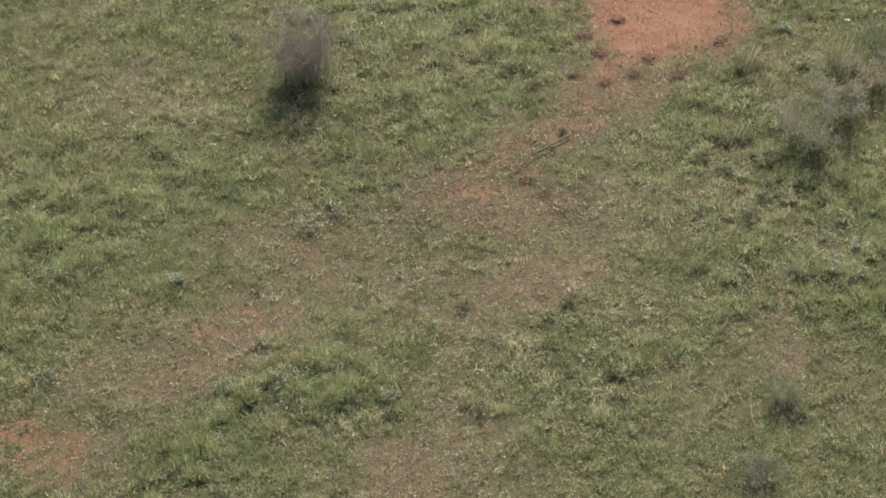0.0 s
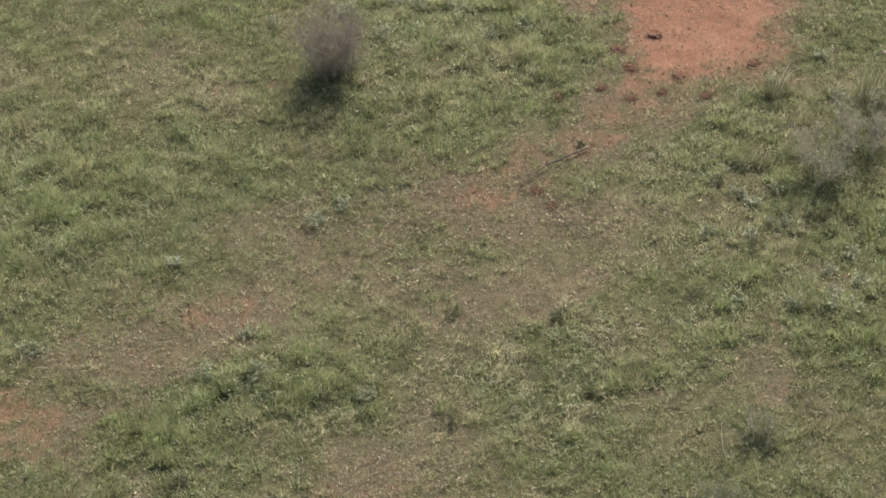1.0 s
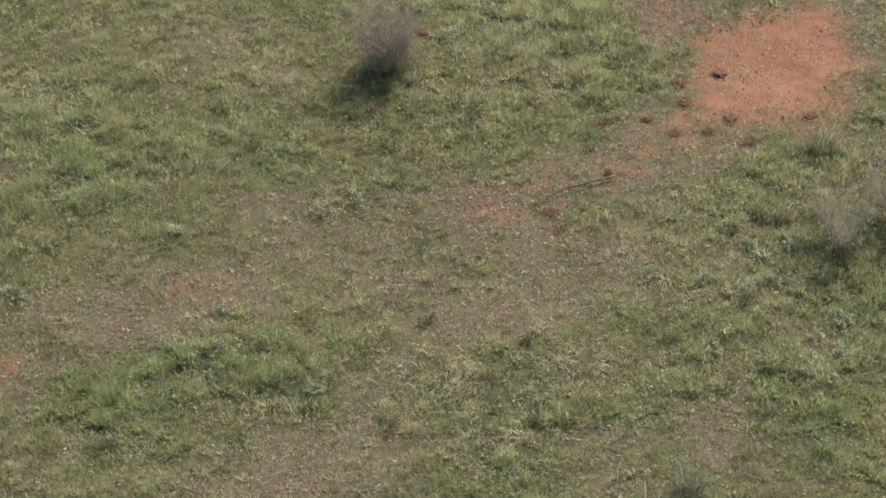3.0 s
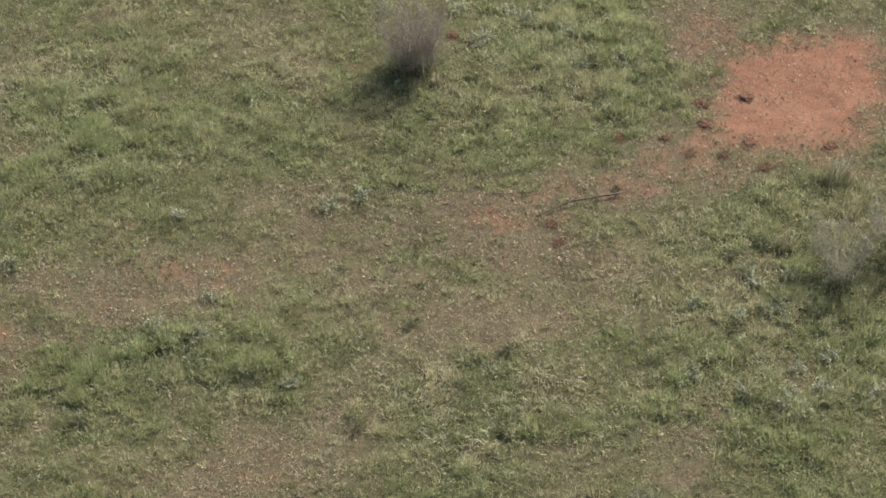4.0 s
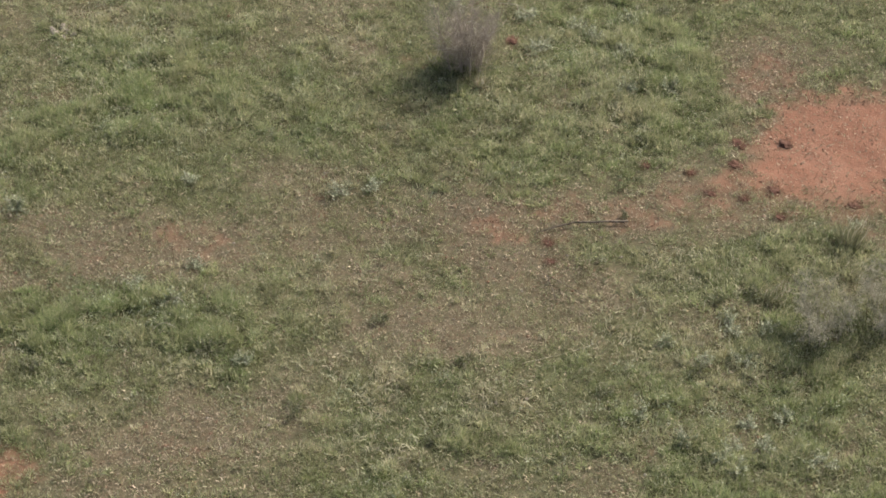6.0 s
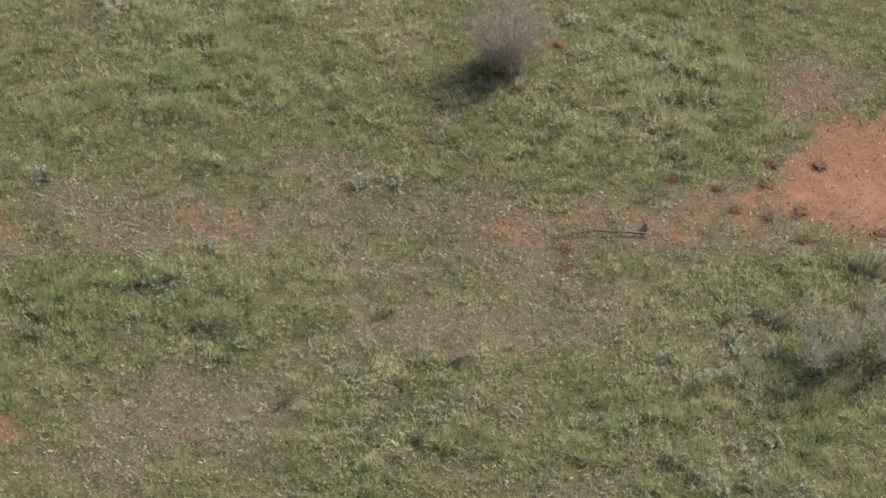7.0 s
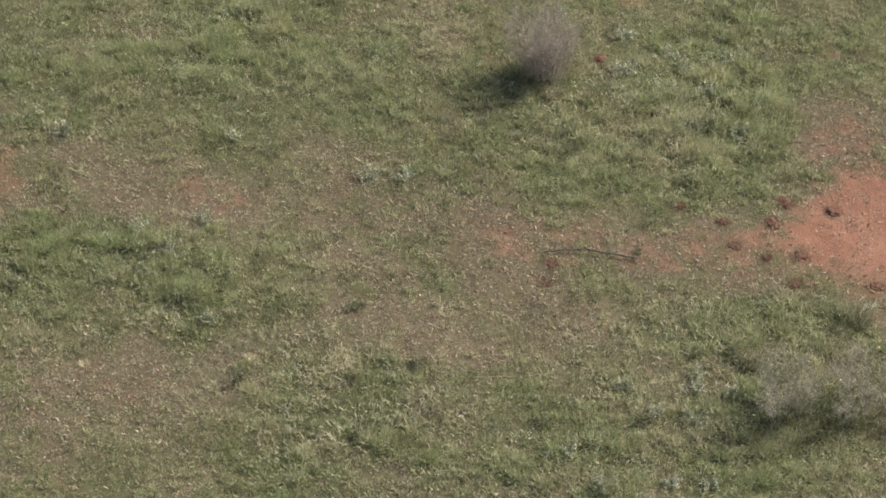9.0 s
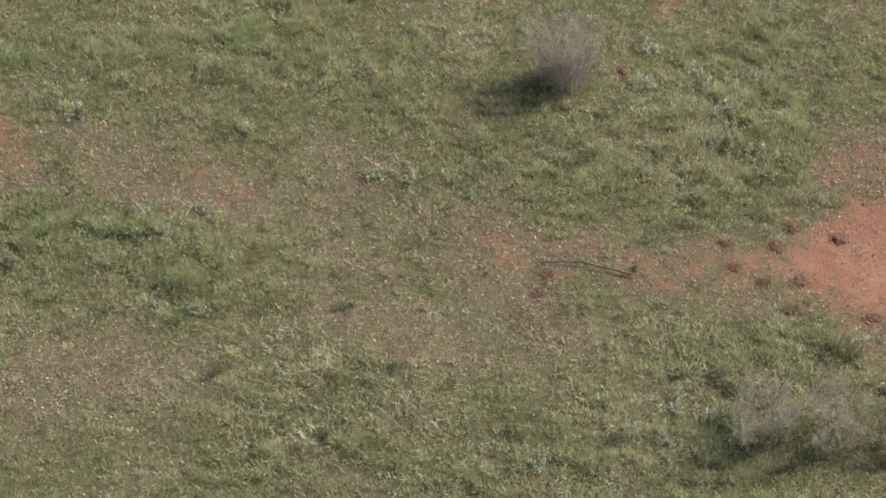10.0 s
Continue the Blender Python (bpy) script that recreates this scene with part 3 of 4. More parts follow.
def twiggy_shrub(name, x, y, tall, reach, stems, twigs, leaves, label, bark, twig, leaf, seed, low_leaves=0.45, leaf_dry=0.2,
                 leaf_size=0.05, twig_r=0.006, husks=0, husk_dry=0.2, up=1.3, bare_foot=0.12, bleached=0, low=1.0, husk_size=0.045):
    """A vase-shaped shrub: bent stems from one stool, a haze of fine twigs and small leaves."""
    rng = np.random.default_rng(seed)
    ob = thing(name, x, y, label, "shrub", sink=0.03)
    lines = []
    for k in range(stems):
        a = 2 * math.pi * (k + rng.uniform(-0.35, 0.35)) / stems
        lean = reach * rng.uniform(0.2, 0.6) * (0.5 if k % 3 == 0 else 1.0)
        h = tall * rng.uniform(0.72, 0.98) * (1.0 - 0.18 * (lean / reach) ** 2)
        r = reach * rng.uniform(0.05, 0.5)
        pts = []
        for t in np.linspace(0, 1, 7):
            out = r + lean * t**1.25
            w = 0.07 * tall * t
            pts.append((out * math.cos(a) + w * rng.normal() * 0.5, out * math.sin(a) + w * rng.normal() * 0.5, h * (t**0.92)))
        radii = np.linspace(0.03, 0.007, 7) * rng.uniform(0.8, 1.25)
        lines.append(np.array(pts))
        part("stem", limb_mesh("stem", pts, radii, bark, 6, 0.15, seed * 31 + k), ob)
    pts = np.array(lines)

    def along(u, which):
        f = np.clip(u, 0, 0.999) * 6
        i = f.astype(int)
        w = (f - i)[:, None]
        return pts[which, i] * (1 - w) + pts[which, i + 1] * w

    # side branches, then fine twigs on them
    nb = twigs // 6
    which = rng.integers(0, stems, nb)
    u = bare_foot + (1.0 - bare_foot) * rng.uniform(0, 1, nb) ** low
    s0 = along(u, which)
    d = outward(rng, nb, up)
    d[:, :2] += 0.6 * s0[:, :2] / (np.linalg.norm(s0[:, :2], axis=1)[:, None] + 0.1)
    d /= np.linalg.norm(d, axis=1)[:, None]
    s1 = s0 + d * (rng.uniform(0.12, 0.34, nb) * tall * (1.1 - 0.55 * u))[:, None]
    tw = rng.integers(0, nb, twigs)
    v = rng.uniform(0.15, 1, twigs)[:, None]
    t0 = s0[tw] * (1 - v) + s1[tw] * v
    e = outward(rng, twigs, up - 0.1) + 0.8 * d[tw]
    e /= np.linalg.norm(e, axis=1)[:, None]
    ln = rng.uniform(0.05, 0.2, twigs) * tall
    t1 = t0 + e * ln[:, None]
    t1[:, 2] = np.maximum(t1[:, 2], 0.03)
    va, qa = tubes(s0, s1, np.full(nb, twig_r * 1.8), np.full(nb, twig_r * 0.9), 4)
    vb, qb = tubes(t0, t1, np.full(twigs, twig_r), np.full(twigs, twig_r * 0.45), 3)
    part("twig_haze", mesh_from("twig_haze", np.r_[va, vb], np.r_[qa, qb + len(va)], twig), ob, kind="stuff")
    for k in range(bleached):
        w = rng.integers(0, stems)
        i = rng.integers(2, 5)
        p0 = pts[w, i]
        side = np.array([rng.normal(), rng.normal(), 0.9 + 0.5 * rng.normal()])
        side *= rng.uniform(0.12, 0.3) * tall / np.linalg.norm(side)
        p2 = p0 + side + np.array([0, 0, 0.03])
        p1 = p0 + side * 0.5 + rng.normal(0, 0.05, 3)
        part("bleached_twig", limb_mesh("bleached_twig", [tuple(p0), tuple(p1), tuple(p2)], (0.010, 0.009, 0.006), BLEACHED, 4, 0.1, seed + k), ob)
    if leaves:
        n = leaves
        a, r = rng.uniform(0, 2 * math.pi, n), reach * np.sqrt(rng.uniform(size=n))
        lump = 0.55 + 0.9 * value_noise(r * np.cos(a) + 50 * seed, r * np.sin(a), 0.45, seed)
        top = tall * low_leaves * np.clip(1.02 - (r / reach) ** 3, 0, 1) ** 0.4 * lump
        c = np.c_[r * np.cos(a), r * np.sin(a), 0.03 + top * rng.uniform(0.1, 1.0, n) ** 0.6]
        tint = np.c_[np.clip(rng.normal(leaf_dry, 0.15, n), 0, 1), rng.uniform(0, 1, n), np.clip(rng.normal(0.5, 0.25, n), 0, 1)]
        ve, te, ti = diamonds(rng, c, leaf_size * rng.uniform(0.6, 1.5, n), leaf_size * rng.uniform(0.3, 0.6, n), outward(rng, n, 0.5), tint)
        part("leaf_mass", mesh_from("leaf_mass", ve, te, leaf, ti), ob, kind="stuff")
    if husks:
        k = rng.integers(0, twigs, husks)
        c = t0[k] + (t1[k] - t0[k]) * rng.uniform(0.2, 1.15, husks)[:, None] + rng.normal(0, 0.03, (husks, 3))
        c[:, 2] = np.maximum(c[:, 2], 0.02)
        tint = np.c_[np.clip(rng.normal(husk_dry, 0.2, husks), 0, 1), rng.uniform(0, 1, husks), np.clip(rng.normal(0.5, 0.25, husks), 0, 1)]
        ve, te, ti = diamonds(rng, c, husk_size * rng.uniform(0.6, 1.4, husks), husk_size * rng.uniform(0.22, 0.5, husks), outward(rng, husks, 0.9), tint)
        if twig is TWIG:
            part("husk_mass", mesh_from("husk_mass", ve, te, HUSK, ti), ob, "tiny dry husks on the twig ends", kind="stuff")
        else:
            part("silver_leaves", mesh_from("silver_leaves", ve, te, SILVER, ti), ob, "small silvery leaves on the twig ends", kind="stuff")
    n = int(260 * reach)
    a, r = rng.uniform(0, 2 * math.pi, n), reach * 0.85 * np.sqrt(rng.uniform(size=n))
    tint = np.c_[np.clip(rng.normal(0.1, 0.12, n), 0, 1), rng.uniform(0, 0.8, n), np.clip(rng.normal(0.4, 0.2, n), 0, 1)]
    ve, te, ti = blades(rng, np.c_[r * np.cos(a), r * np.sin(a), np.full(n, -0.05)], rng.uniform(0.12, 0.3, n) * tall, rng.uniform(0.016, 0.034, n), a,
                        np.clip(rng.normal(0.5, 0.3, n), 0.05, 1.3), tint)
    part("foot_growth", mesh_from("foot_growth", ve, te, leaf, ti), ob, kind="stuff")
    return ob


def broom_clump(name, x, y, tall, reach, culms, label, leaf, seed, dry=0.2, category="grass clump", dead=14):
    """An upright clump of reedy stalks with a dense dark foot and a few bleached culms."""
    rng = np.random.default_rng(seed)
    ob = thing(name, x, y, label, category, sink=0.02)
    r = reach * 0.55 * np.sqrt(rng.uniform(size=culms))
    a = rng.uniform(0, 2 * math.pi, culms)
    base = np.c_[r * np.cos(a), r * np.sin(a), np.zeros(culms)]
    ln = tall * rng.uniform(0.45, 1.1, culms) * (1 - 0.35 * r / reach)
    tint = np.c_[np.clip(rng.normal(dry, 0.15, culms), 0, 1), rng.uniform(0, 1, culms), np.clip(rng.normal(0.5, 0.25, culms), 0, 1)]
    v, f, ti = blades(rng, base, ln, rng.uniform(0.010, 0.022, culms), a + rng.normal(0, 0.5, culms),
                      np.clip(0.10 + 0.6 * r / reach + 0.22 * rng.normal(size=culms), 0.02, 1.2), tint)
    part("stalk_mass", mesh_from("stalk_mass", v, f, leaf, ti), ob, kind="stuff")
    m = culms // 2
    r = reach * 0.75 * np.sqrt(rng.uniform(size=m))
    a = rng.uniform(0, 2 * math.pi, m)
    base = np.c_[r * np.cos(a), r * np.sin(a), np.zeros(m)]
    tint = np.c_[np.clip(rng.normal(dry * 0.6, 0.1, m), 0, 1), rng.uniform(0, 0.7, m), np.clip(rng.normal(0.35, 0.2, m), 0, 1)]
    v, f, ti = blades(rng, base, tall * rng.uniform(0.2, 0.5, m), rng.uniform(0.014, 0.03, m), a, np.clip(rng.normal(0.7, 0.3, m), 0.1, 1.4), tint)
    part("foot_growth", mesh_from("foot_growth", v, f, leaf, ti), ob, kind="stuff")
    for k in range(dead):
        t = rng.uniform(0, 2 * math.pi)
        s = reach * rng.uniform(0.1, 0.8)
        q = rng.uniform(0.1, 0.5) * reach
        h = tall * rng.uniform(0.4, 1.0)
        p = [(s * math.cos(t), s * math.sin(t), 0), (s * math.cos(t) + q * 0.4, s * math.sin(t), h * 0.6), (s * math.cos(t) + q, s * math.sin(t) + 0.1 * q, h)]
        part("bleached_culm", limb_mesh("bleached_culm", p, (0.010, 0.009, 0.006), BLEACHED, 4, 0.1, seed + k), ob)
    return ob


twiggy_shrub("twiggy_bush", -8.15, 6.2, 2.95, 1.5, 26, 4600, 500, "leafless grey-mauve twiggy shrub with dark green foot in grass",
             TWIG, TWIG, SHRUB_LEAF, 201, 0.2, 0.08, 0.07, 0.0030, 1500, 0.5, 0.95, 0.03, 46, 1.2)
twiggy_shrub("silvery_bush", 10.75, 1.0, 2.1, 1.7, 10, 1300, 1500, "large silvery grey-green shrub with fine pale twigs",
             PALE_TWIG, PALE_TWIG, SHRUB_LEAF, 202, 0.5, 0.15, 0.07, 0.003, 3200, 0.75, 0.6, 0.25, 30, 1.0, 0.085)
twiggy_shrub("silvery_bush", 12.3, 2.75, 2.1, 1.7, 9, 1200, 1300, "silvery shrub with dark green heart beside a larger one",
             PALE_TWIG, PALE_TWIG, SHRUB_LEAF, 203, 0.5, 0.15, 0.07, 0.003, 2900, 0.75, 0.6, 0.25, 26, 1.0, 0.085)
twiggy_shrub("silvery_bush", 13.8, 4.4, 1.3, 1.0, 10, 600, 600, "smaller silvery shrub with feathery pale leaves beside larger ones",
             PALE_TWIG, PALE_TWIG, SHRUB_LEAF, 208, 0.5, 0.15, 0.07, 0.003, 1100, 0.75, 0.6, 0.25, 14, 1.0, 0.085)
twiggy_shrub("low_bush", 8.9, -12.45, 1.0, 0.85, 14, 420, 400, "low dusky grey-green shrublet with bleached stalks in turf",
             PALE_TWIG, PALE_TWIG, FORB, 204, 0.5, 0.1, 0.07, 0.003, 650, 0.35, 0.8, 0.12, 3, 1.0, 0.07)
twiggy_shrub("low_bush", 7.7, -15.7, 0.9, 1.1, 16, 400, 700, "low hazy grey-green shrublet in turf",
             PALE_TWIG, PALE_TWIG, FORB, 205, 0.6, 0.35, 0.075, 0.003, 1200, 0.35, 0.8, 0.12, 0, 1.0, 0.08)
twiggy_shrub("low_bush", 14.2, 6.9, 0.75, 0.9, 8, 400, 1500, "rounded blue-green shrublet beside bare red soil",
             TWIG, TWIG, FORB, 206, 1.0, 0.0, 0.075, 0.003)
for gx, gy, gh in ((-10.7, -14.75, 0.5), (-16.15, -4.05, 0.6), (-1.8, -11.8, 0.45), (-16.7, -9.6, 0.45)):
    broom_clump("green_tuft", gx, gy, gh, 0.5, 260, "fresh bright green grass tuft in shorter turf", GRASS, 220 + int(10 * gh - gx), 0.02, "grass tuft", 0)
broom_clump("dry_tuft", -0.18, -9.05, 0.36, 0.14, 16, "small tuft of broad bleached dry leaves", LITTER, 231, 1.0, "dry tuft", 0)
broom_clump("dry_tuft", -6.95, 5.5, 0.75, 0.3, 60, "drooping tuft of pale dry grass at the foot of the bush", LITTER, 232, 0.9, "dry tuft", 5)
broom_clump("broom_clump", 9.05, 5.85, 1.1, 0.75, 420, "upright dark green broom-like clump at the edge of red soil", SHRUB_LEAF, 211, 0.3)
broom_clump("broom_clump", 12.8, 5.75, 1.6, 1.05, 620, "tall olive reedy clump with bleached culms", SHRUB_LEAF, 212, 0.25)
broom_clump("broom_clump", 8.5, 1.65, 0.85, 0.55, 240, "upright grey-green broom-like clump with pale dead stalks", SHRUB_LEAF, 213, 0.3)
broom_clump("broom_clump", 10.0, 4.3, 0.7, 0.7, 260, "pale olive tuft of tall grass beside silvery bush", GRASS, 214, 0.35, dead=6)


# ---- weeds ----
def forb(x, y, reach, tall, leaves, leaf, label, seed, dry=0.15, silver=0.16, group="grey-green weeds in the turf"):
    """A low spreading weed: thin stems that fan out from one root, with many small leaves."""
    rng = np.random.default_rng(seed)
    ob = thing("weed", x, y, label, "weed", group)
    n = max(9, leaves // 12)
    a = rng.uniform(0, 2 * math.pi, n)
    r = reach * np.sqrt(rng.uniform(0.1, 1, n))
    ends = np.c_[r * np.cos(a), r * np.sin(a), tall * rng.uniform(0.5, 1.1, n) * (1 - 0.4 * r / reach)]
    mid = ends * np.array([0.55, 0.55, 0.7])
    v0, q0 = tubes(np.zeros((n, 3)), mid, np.full(n, 0.008), np.full(n, 0.006))
    v1, q1 = tubes(mid, ends, np.full(n, 0.006), np.full(n, 0.003))
    part("stem_fan", mesh_from("stem_fan", np.r_[v0, v1], np.r_[q0, q1 + len(v0)], PALE_TWIG), ob, kind="stuff")
    k = rng.integers(0, n, leaves)
    w = rng.uniform(0.35, 1, leaves)[:, None]
    c = ends[k] * w * np.array([1, 1, 0.9]) + rng.normal(0, 0.03, (leaves, 3))
    c[:, 2] = np.maximum(c[:, 2], 0.02)
    tint = np.c_[np.clip(rng.normal(dry, 0.2, leaves), 0, 1), rng.uniform(0, 1, leaves), np.clip(rng.normal(0.5, 0.3, leaves), 0, 1)]
    tint[(rng.uniform(size=leaves) < silver) & (w[:, 0] > 0.5)] = (1.0, 0.5, 0.9)
    v, f, ti = diamonds(rng, c, rng.uniform(0.06, 0.13, leaves), rng.uniform(0.025, 0.05, leaves), outward(rng, leaves, 0.45), tint)
    part("leaf_mass", mesh_from("leaf_mass", v, f, leaf, ti), ob, kind="stuff")
    return ob


GREY, DUSK, PALE = "sprawling grey-green weed in the turf", "dark dusky green weed in the turf", "pale-leaved weed with silvery tips in grass"
WEEDS = [(-9.0, -8.5, 0.5, GREY), (-8.45, -10.5, 0.6, GREY), (-5.8, -11.65, 0.65, DUSK), (-10.2, -10.55, 0.5, GREY),
         (-16.6, -9.85, 0.7, GREY), (-4.5, -11.4, 0.45, GREY), (-1.58, -12.35, 0.5, DUSK), (1.7, -7.15, 0.45, DUSK),
         (9.8, -6.0, 0.5, GREY), (11.06, -4.23, 0.4, PALE), (14.0, -4.45, 0.6, PALE), (11.83, -3.22, 0.4, PALE), (12.14, -4.84, 0.5, PALE), (11.23, -5.37, 0.4, PALE),
         (11.28, -6.08, 0.4, PALE), (11.87, -6.18, 0.45, PALE), (7.73, -0.21, 0.4, PALE), (8.26, -2.45, 0.4, PALE),
         (-7.55, -2.25, 0.6, PALE), (-6.75, -1.45, 0.5, PALE), (-2.0, -7.0, 0.4, DUSK), (8.2, -0.55, 0.5, PALE), (8.4, -3.05, 0.5, DUSK),
         (6.35, -5.7, 0.4, DUSK), (8.0, -5.9, 0.4, GREY), (-2.3, 8.5, 0.6, GREY), (-10.9, 9.4, 0.5, GREY)]
MORE_WEEDS = [(-4.7, 12.6, 0.6, GREY), (-3.6, 10.5, 0.5, PALE), (-3.9, 13.6, 0.6, DUSK), (6.9, 0.5, 0.4, DUSK),
              (-6.4, 8.6, 0.6, PALE), (8.75, 6.65, 0.35, PALE), (11.3, 5.9, 0.4, GREY), (10.6, 8.2, 0.4, PALE),
              (-10.2, -15.75, 0.6, DUSK), (6.7, -2.4, 0.4, GREY), (7.7, 1.4, 0.5, DUSK), (-12.4, -5.0, 0.4, PALE),
              (-1.0, 9.6, 0.6, GREY), (-5.2, 10.8, 0.6, GREY), (9.3, -1.6, 0.6, GREY), (-15.95, -4.2, 0.55, DUSK), (1.8, 2.3, 0.26, DUSK), (-3.68, 10.55, 0.5, PALE), (-6.2, 10.85, 0.5, PALE),
              (-8.1, 10.2, 0.55, PALE), (-7.0, 14.4, 0.5, DUSK), (-2.1, 9.15, 0.55, DUSK), (3.0, -10.6, 0.4, DUSK), (9.2, 0.1, 0.5, PALE)]
for k, (wx, wy, wr, kind) in enumerate(WEEDS + MORE_WEEDS):
    leaf, dryness, silver = {GREY: (FORB, 0.3, 0.2), DUSK: (SHRUB_LEAF, 0.12, 0.06), PALE: (FORB, 0.5, 0.24)}[kind]
    forb(wx, wy, wr, 0.30 + 0.3 * wr, int(520 * wr), leaf, kind, 300 + k, dryness, silver)


# ---- dead tussocks on the bare soil ----
def dead_tussock(x, y, r, seed):
    rng = np.random.default_rng(seed)
    ob = thing("dead_tussock", x, y, "dark brown dead tussock on bare or worn soil", "tussock", "dead tussocks on the red soil", 0.02)
    bm = bmesh.new()
    bmesh.ops.create_icosphere(bm, subdivisions=3, radius=1.0)
    for v in bm.verts:
        v.co *= 1 + 0.5 * noise.noise(v.co * 1.6 + Vector((seed, 0, 0))) + 0.2 * noise.noise(v.co * 5 + Vector((0, seed, 0)))
        v.co = Vector((v.co.x * r, v.co.y * r * 0.8, max(v.co.z, -0.2) * r * 0.45))
    me = bpy.data.meshes.new("mound")
    bm.to_mesh(me)
    bm.free()
    me.materials.append(MOUND)
    part("mound", me, ob, "dark clotted soil")
    n = 240
    a = rng.uniform(0, 2 * math.pi, n)
    q = 1.25 * r * np.sqrt(rng.uniform(size=n))
    base = np.c_[q * np.cos(a), q * np.sin(a), 0.02 + 0.25 * r * (1 - (q / (1.25 * r)) ** 2)]
    tint = np.c_[rng.uniform(0, 0.6, n), rng.uniform(0, 1, n), rng.uniform(0.2, 0.7, n)]
    v, f, ti = blades(rng, base, rng.uniform(0.06, 0.17, n), rng.uniform(0.012, 0.022, n), a, np.clip(rng.normal(0.9, 0.3, n), 0.1, 1.5), tint)
    part("dead_growth", mesh_from("dead_growth", v, f, DEAD, ti), ob, kind="stuff")


for k, (dx, dy, r) in enumerate([(4.2, 9.4, 0.24), (2.8, 8.35, 0.26), (3.4, 7.25, 0.25), (5.3, 6.8, 0.24), (8.15, 7.7, 0.2),
                                 (3.55, 5.3, 0.2), (2.35, 5.87, 0.18), (0.75, 5.28, 0.18), (4.7, 5.75, 0.15),
                                 (6.34, 5.56, 0.18), (0.36, -0.38, 0.17), (1.02, -1.14, 0.15), (-7.6, 8.6, 0.26)]):
    dead_tussock(dx, dy, 1.15 * r, 500 + k)


# ---- fallen wood ----
def fallen(name, runs, label, material, seed):
    """runs: a list of (points on the plan with a height over the ground, radius at each end)."""
    x0, y0 = runs[0][0][0][:2]
    ob = thing(name, x0, y0, label, "fallen branch")
    z0 = ground(x0, y0)
    for k, (pts, ra, rb) in enumerate(runs):
        rng = np.random.default_rng(seed + k)
        dense = []
        for (ax, ay, ah), (bx, by, bh) in zip(pts, pts[1:]):
            for t in np.linspace(0, 1, 5)[:-1]:
                dense.append((ax + (bx - ax) * t, ay + (by - ay) * t, ah + (bh - ah) * t))
        dense.append(pts[-1])
        out = [(px - x0 + rng.normal(0, 0.012), py - y0 + rng.normal(0, 0.012), ground(px, py) + h - z0) for px, py, h in dense]
        part("limb" if k == 0 else "side_twig", limb_mesh("limb", out, np.linspace(ra, rb, len(out)), material, 7, 0.14, seed + k), ob)
    return ob


fallen("fallen_branch", [([(-0.25, -0.2, 0.09), (0.3, 0.6, 0.16), (0.67, 1.0, 0.20), (1.32, 1.48, 0.19), (2.05, 2.15, 0.15)], 0.022, 0.040),
                         ([(0.67, 1.0, 0.07), (0.75, 1.22, 0.2)], 0.018, 0.008), ([(1.75, 1.88, 0.1), (1.62, 2.2, 0.22)], 0.018, 0.006),
                         ([(1.95, 2.05, 0.1), (2.2, 1.9, 0.24)], 0.015, 0.006)],
       "long bent weathered grey branch lying on the bare track", LOG, 600)
fallen("forked_branch", [([(1.05, -1.88, 0.13), (1.59, -1.98, 0.16), (3.05, -2.08, 0.15)], 0.015, 0.011),
                         ([(1.45, -1.98, 0.15), (1.95, -2.4, 0.16), (2.43, -2.85, 0.14)], 0.019, 0.012)],
       "thin forked dry branch lying in short turf", LOG, 620)
fallen("broken_twigs", [([(-9.35, 5.7, 0.15), (-9.2, 5.85, 0.5), (-9.25, 6.0, 0.8)], 0.026, 0.014),
                        ([(-9.2, 5.55, 0.1), (-9.0, 5.5, 0.4), (-9.15, 5.45, 0.62)], 0.022, 0.012), ([(-9.3, 5.6, 0.12), (-9.7, 5.75, 0.38)], 0.018, 0.01)],
       "bleached broken twigs at the foot of the bush", BLEACHED, 660)
fallen("dry_stalk", [([(3.37, -6.16, 0.08), (3.89, -5.36, 0.10)], 0.008, 0.007), ([(3.89, -5.36, 0.10), (4.4, -4.5, 0.02), (4.78, -3.87, 0.12)], 0.007, 0.005)], "long thin pale dry stalk lying in grass", BLEACHED, 630)
fallen("dead_branches", [([(-9.6, 10.4, 0.12), (-8.9, 10.6, 0.2), (-7.9, 10.35, 0.12)], 0.02, 0.01),
                         ([(-8.9, 10.6, 0.2), (-8.4, 10.1, 0.25)], 0.015, 0.006), ([(-8.5, 10.5, 0.15), (-7.5, 10.1, 0.12)], 0.012, 0.006)],
       "pale dead branches tangled in grass behind the bush", PALE_TWIG, 640)
for k, (sx, sy, tx, ty, h) in enumerate([(8.74, -12.36, 8.42, -12.3, 1.0), (7.72, -13.5, 7.5, -13.2, 1.45), (6.43, -12.5, 6.5, -12.4, 0.8),
                                         (11.8, -14.95, 11.75, -14.9, 0.9)]):
    fallen("dead_stalk", [([(sx, sy, 0.0), ((sx + tx) / 2 - 0.06, (sy + ty) / 2, h * 0.55), (tx, ty, h)], 0.019, 0.012)],
           "upright bleached dead stalk in the turf", BLEACHED, 650 + k)


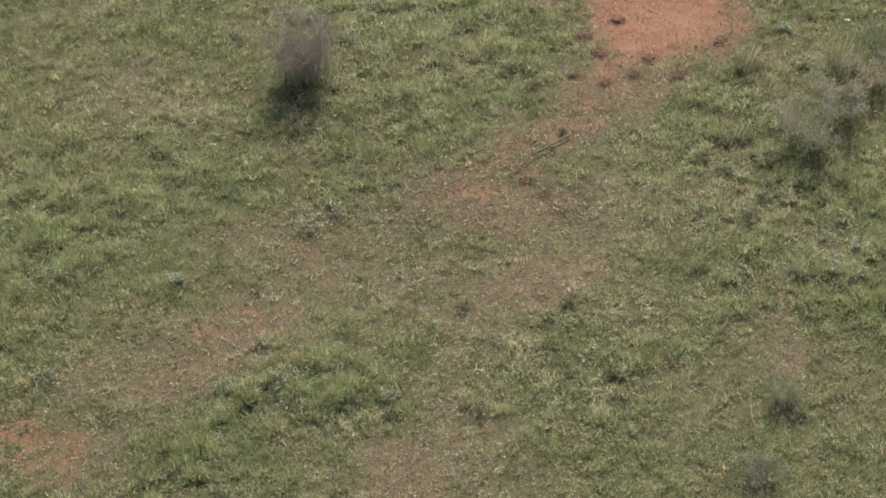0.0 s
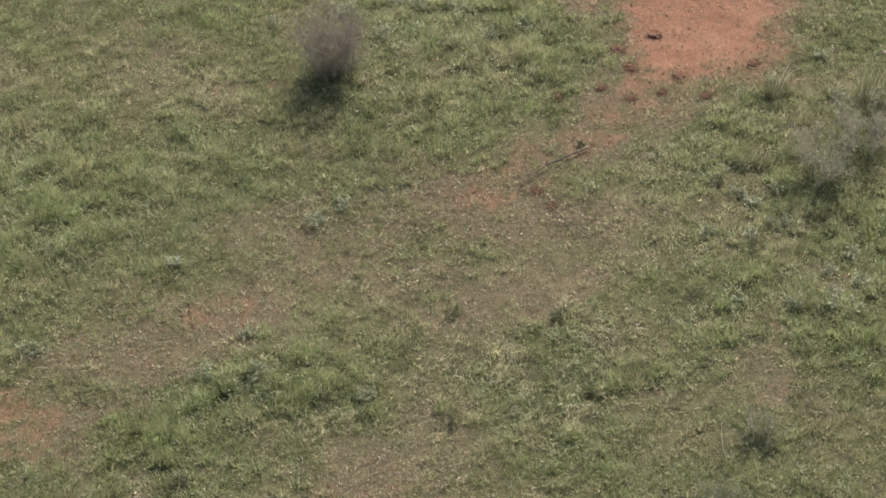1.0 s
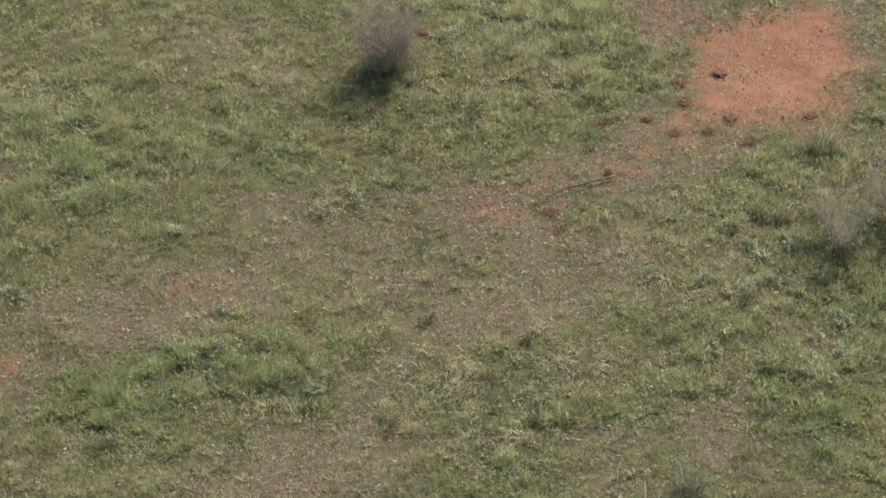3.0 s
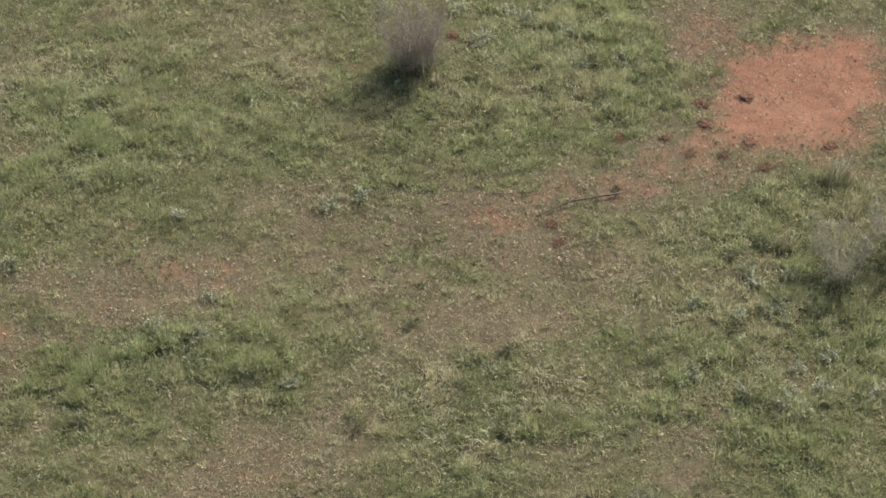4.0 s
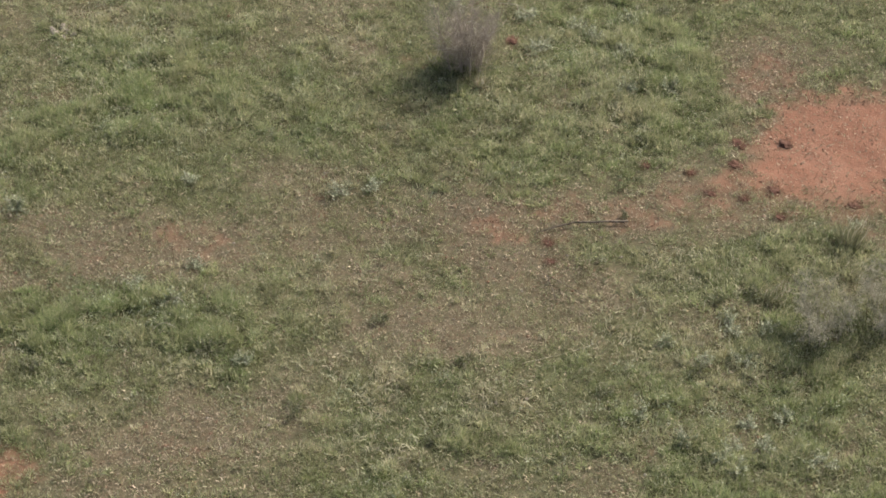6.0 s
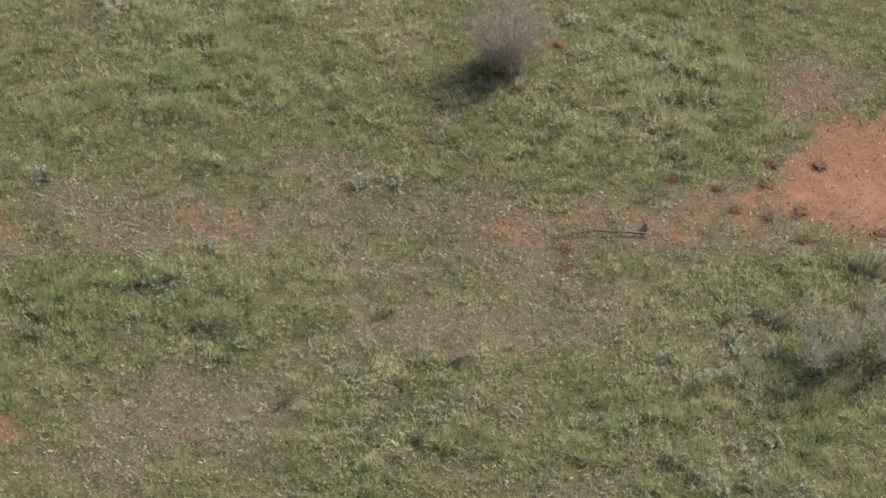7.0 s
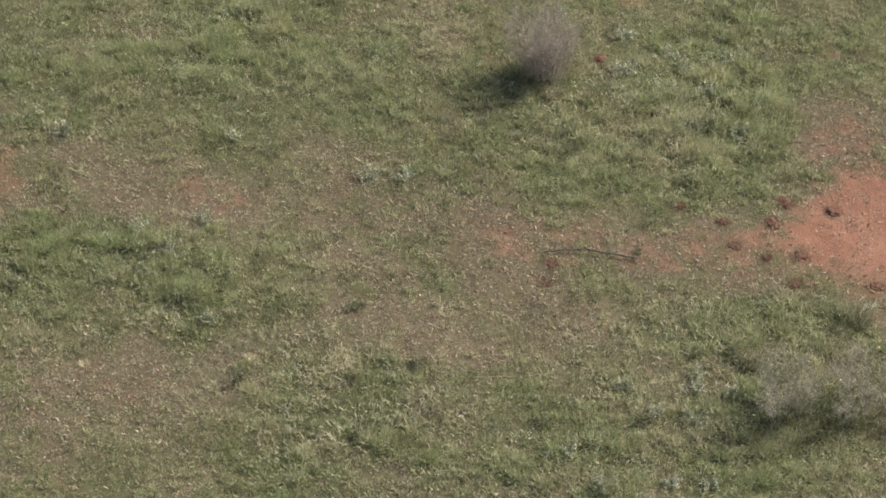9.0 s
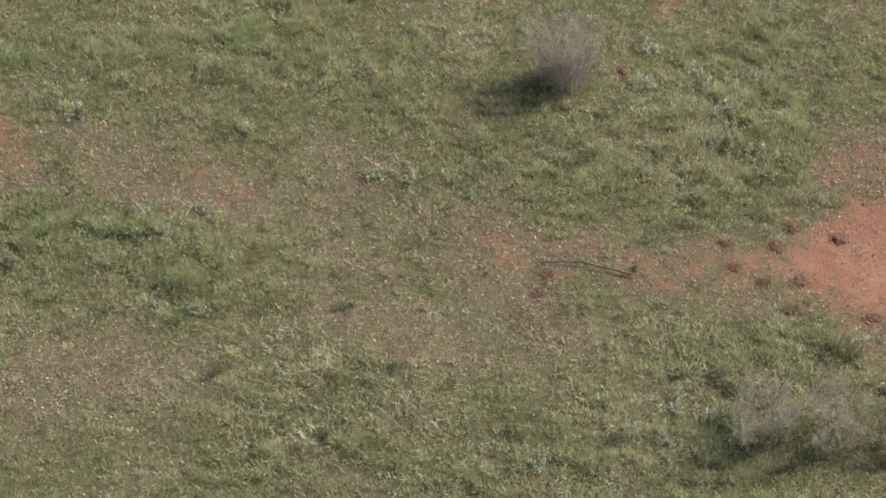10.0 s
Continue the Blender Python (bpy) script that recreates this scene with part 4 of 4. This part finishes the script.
# ---- arched dry stems over the lush growth ----
for k, (ax, ay, bx, by, h) in enumerate([(-8.54, -10.69, -7.71, -10.57, 0.42), (-7.65, -12.07, -7.28, -11.58, 0.4), (-9.89, -10.69, -9.47, -11.18, 0.36),
                                         (-8.04, -9.24, -7.74, -9.65, 0.34), (-7.99, -12.19, -7.42, -11.57, 0.4), (6.9, -0.42, 6.83, 0.1, 0.36),
                                         (5.17, -1.89, 5.15, -1.43, 0.3), (5.1, -1.42, 5.45, -2.14, 0.3), (8.75, -14.84, 9.4, -14.88, 0.26)]):
    pts = [(ax + (bx - ax) * t - 0.12 * math.sin(math.pi * t) * (by - ay), ay + (by - ay) * t + 0.12 * math.sin(math.pi * t) * (bx - ax),
            0.02 + h * math.sin(0.25 + 2.4 * t)) for t in (0, 0.25, 0.5, 0.75, 1)]
    ob = fallen("arched_stem", [(pts, 0.011, 0.007)], "thin arched dry grass stem over green turf", BLEACHED, 680 + k)
    tagged(ob, "thin arched dry grass stem over green turf", "grass stem", "arched dry stems")


# ---- stones ----
def stone_mesh(seed):
    bm = bmesh.new()
    bmesh.ops.create_icosphere(bm, subdivisions=2, radius=1.0)
    for v in bm.verts:
        v.co *= 1 + 0.45 * noise.noise(v.co * 1.1 + Vector((seed * 3.7, 0, 1)))
        v.co.z *= 0.65
    me = bpy.data.meshes.new("stone")
    bm.to_mesh(me)
    bm.free()
    me.materials.append(STONE)
    return me


stones = [stone_mesh(k) for k in range(4)]
for k, (px, py, r) in enumerate([(13.15, 8.6, 0.14), (3.75, -8.15, 0.08), (4.45, -7.4, 0.06), (9.4, -5.8, 0.08), (12.4, -1.7, 0.07),
                                 (12.5, 0.5, 0.06), (2.9, 0.5, 0.05), (9.6, -8.05, 0.06)]):
    ob = new("stone", stones[k % 4])
    ob.matrix_basis = pose(px, py, ground(px, py) + r * 0.25, 0, 0, 47 * k) @ Matrix.Scale(r, 4)
    tagged(ob, "small pale stone half sunk in turf", "stone", "pale stones")


def pebbles(seed, count, sizes, few, on_red, on_worn, on_edge=0.0):
    """Small lumps strewn over soil and turf: a squashed, uneven eight-sided body each."""
    rng = np.random.default_rng(seed)
    x, y = scatter(rng, count)
    red, worn, dry, lush = fields(x, y)
    keep = rng.uniform(size=count) < (few + on_red * red + on_edge * 4 * red * (1 - red) + on_worn * worn * (1 - 0.85 * red)) * (0.4 + 1.1 * value_noise(x, y, 0.7, seed))
    x, y = x[keep], y[keep]
    n = len(x)
    r = rng.uniform(*sizes, n) * (1 + (rng.uniform(size=n) < 0.05))
    octa = np.array([(1, 0, 0), (0, 1, 0), (-1, 0, 0), (0, -1, 0), (0, 0, 0.7), (0, 0, -0.7)], float)
    faces = np.array([(0, 1, 4), (1, 2, 4), (2, 3, 4), (3, 0, 4), (1, 0, 5), (2, 1, 5), (3, 2, 5), (0, 3, 5)])
    c = np.c_[x, y, height(x, y) + r * 0.35]
    spin = rng.uniform(0, 2 * math.pi, n)
    body = octa[None] * rng.uniform(0.6, 1.4, (n, 6, 1))
    body = np.stack([body[..., 0] * np.cos(spin)[:, None] - body[..., 1] * np.sin(spin)[:, None],
                     body[..., 0] * np.sin(spin)[:, None] + body[..., 1] * np.cos(spin)[:, None], body[..., 2]], -1)
    v = (c[:, None] + body * r[:, None, None]).reshape(-1, 3)
    f = (6 * np.arange(n)[:, None, None] + faces[None]).reshape(-1, 3)
    return v, f


rng = np.random.default_rng(720)
for k in range(16):
    px, py = -22.7 + 0.35 * rng.normal(), -0.7 + 0.22 * rng.normal()
    r = rng.uniform(0.05, 0.11)
    ob = new("stone", stones[k % 4])
    ob.matrix_basis = pose(px, py, ground(px, py) + r * 0.35, 0, 0, 61 * k) @ Matrix.Scale(r, 4)
    tagged(ob, "pinkish pale stone in a loose heap on turf", "stone", "heap of pinkish stones")


v, f = pebbles(700, 9000, (0.012, 0.035), 0.1, 0.2, 0.4)
tagged(new("pebbles", mesh_from("pebbles", v, f, STONE)), "small pale pebbles strewn on soil and turf", "pebbles", kind="stuff")
v, f = pebbles(701, 150000, (0.012, 0.038), 0.02, 0.03, 0.20, 0.40)
tagged(new("soil_clods", mesh_from("soil_clods", v, f, CLOD)), "crumbled reddish brown soil clods on bare and worn ground", "soil clods", kind="stuff")
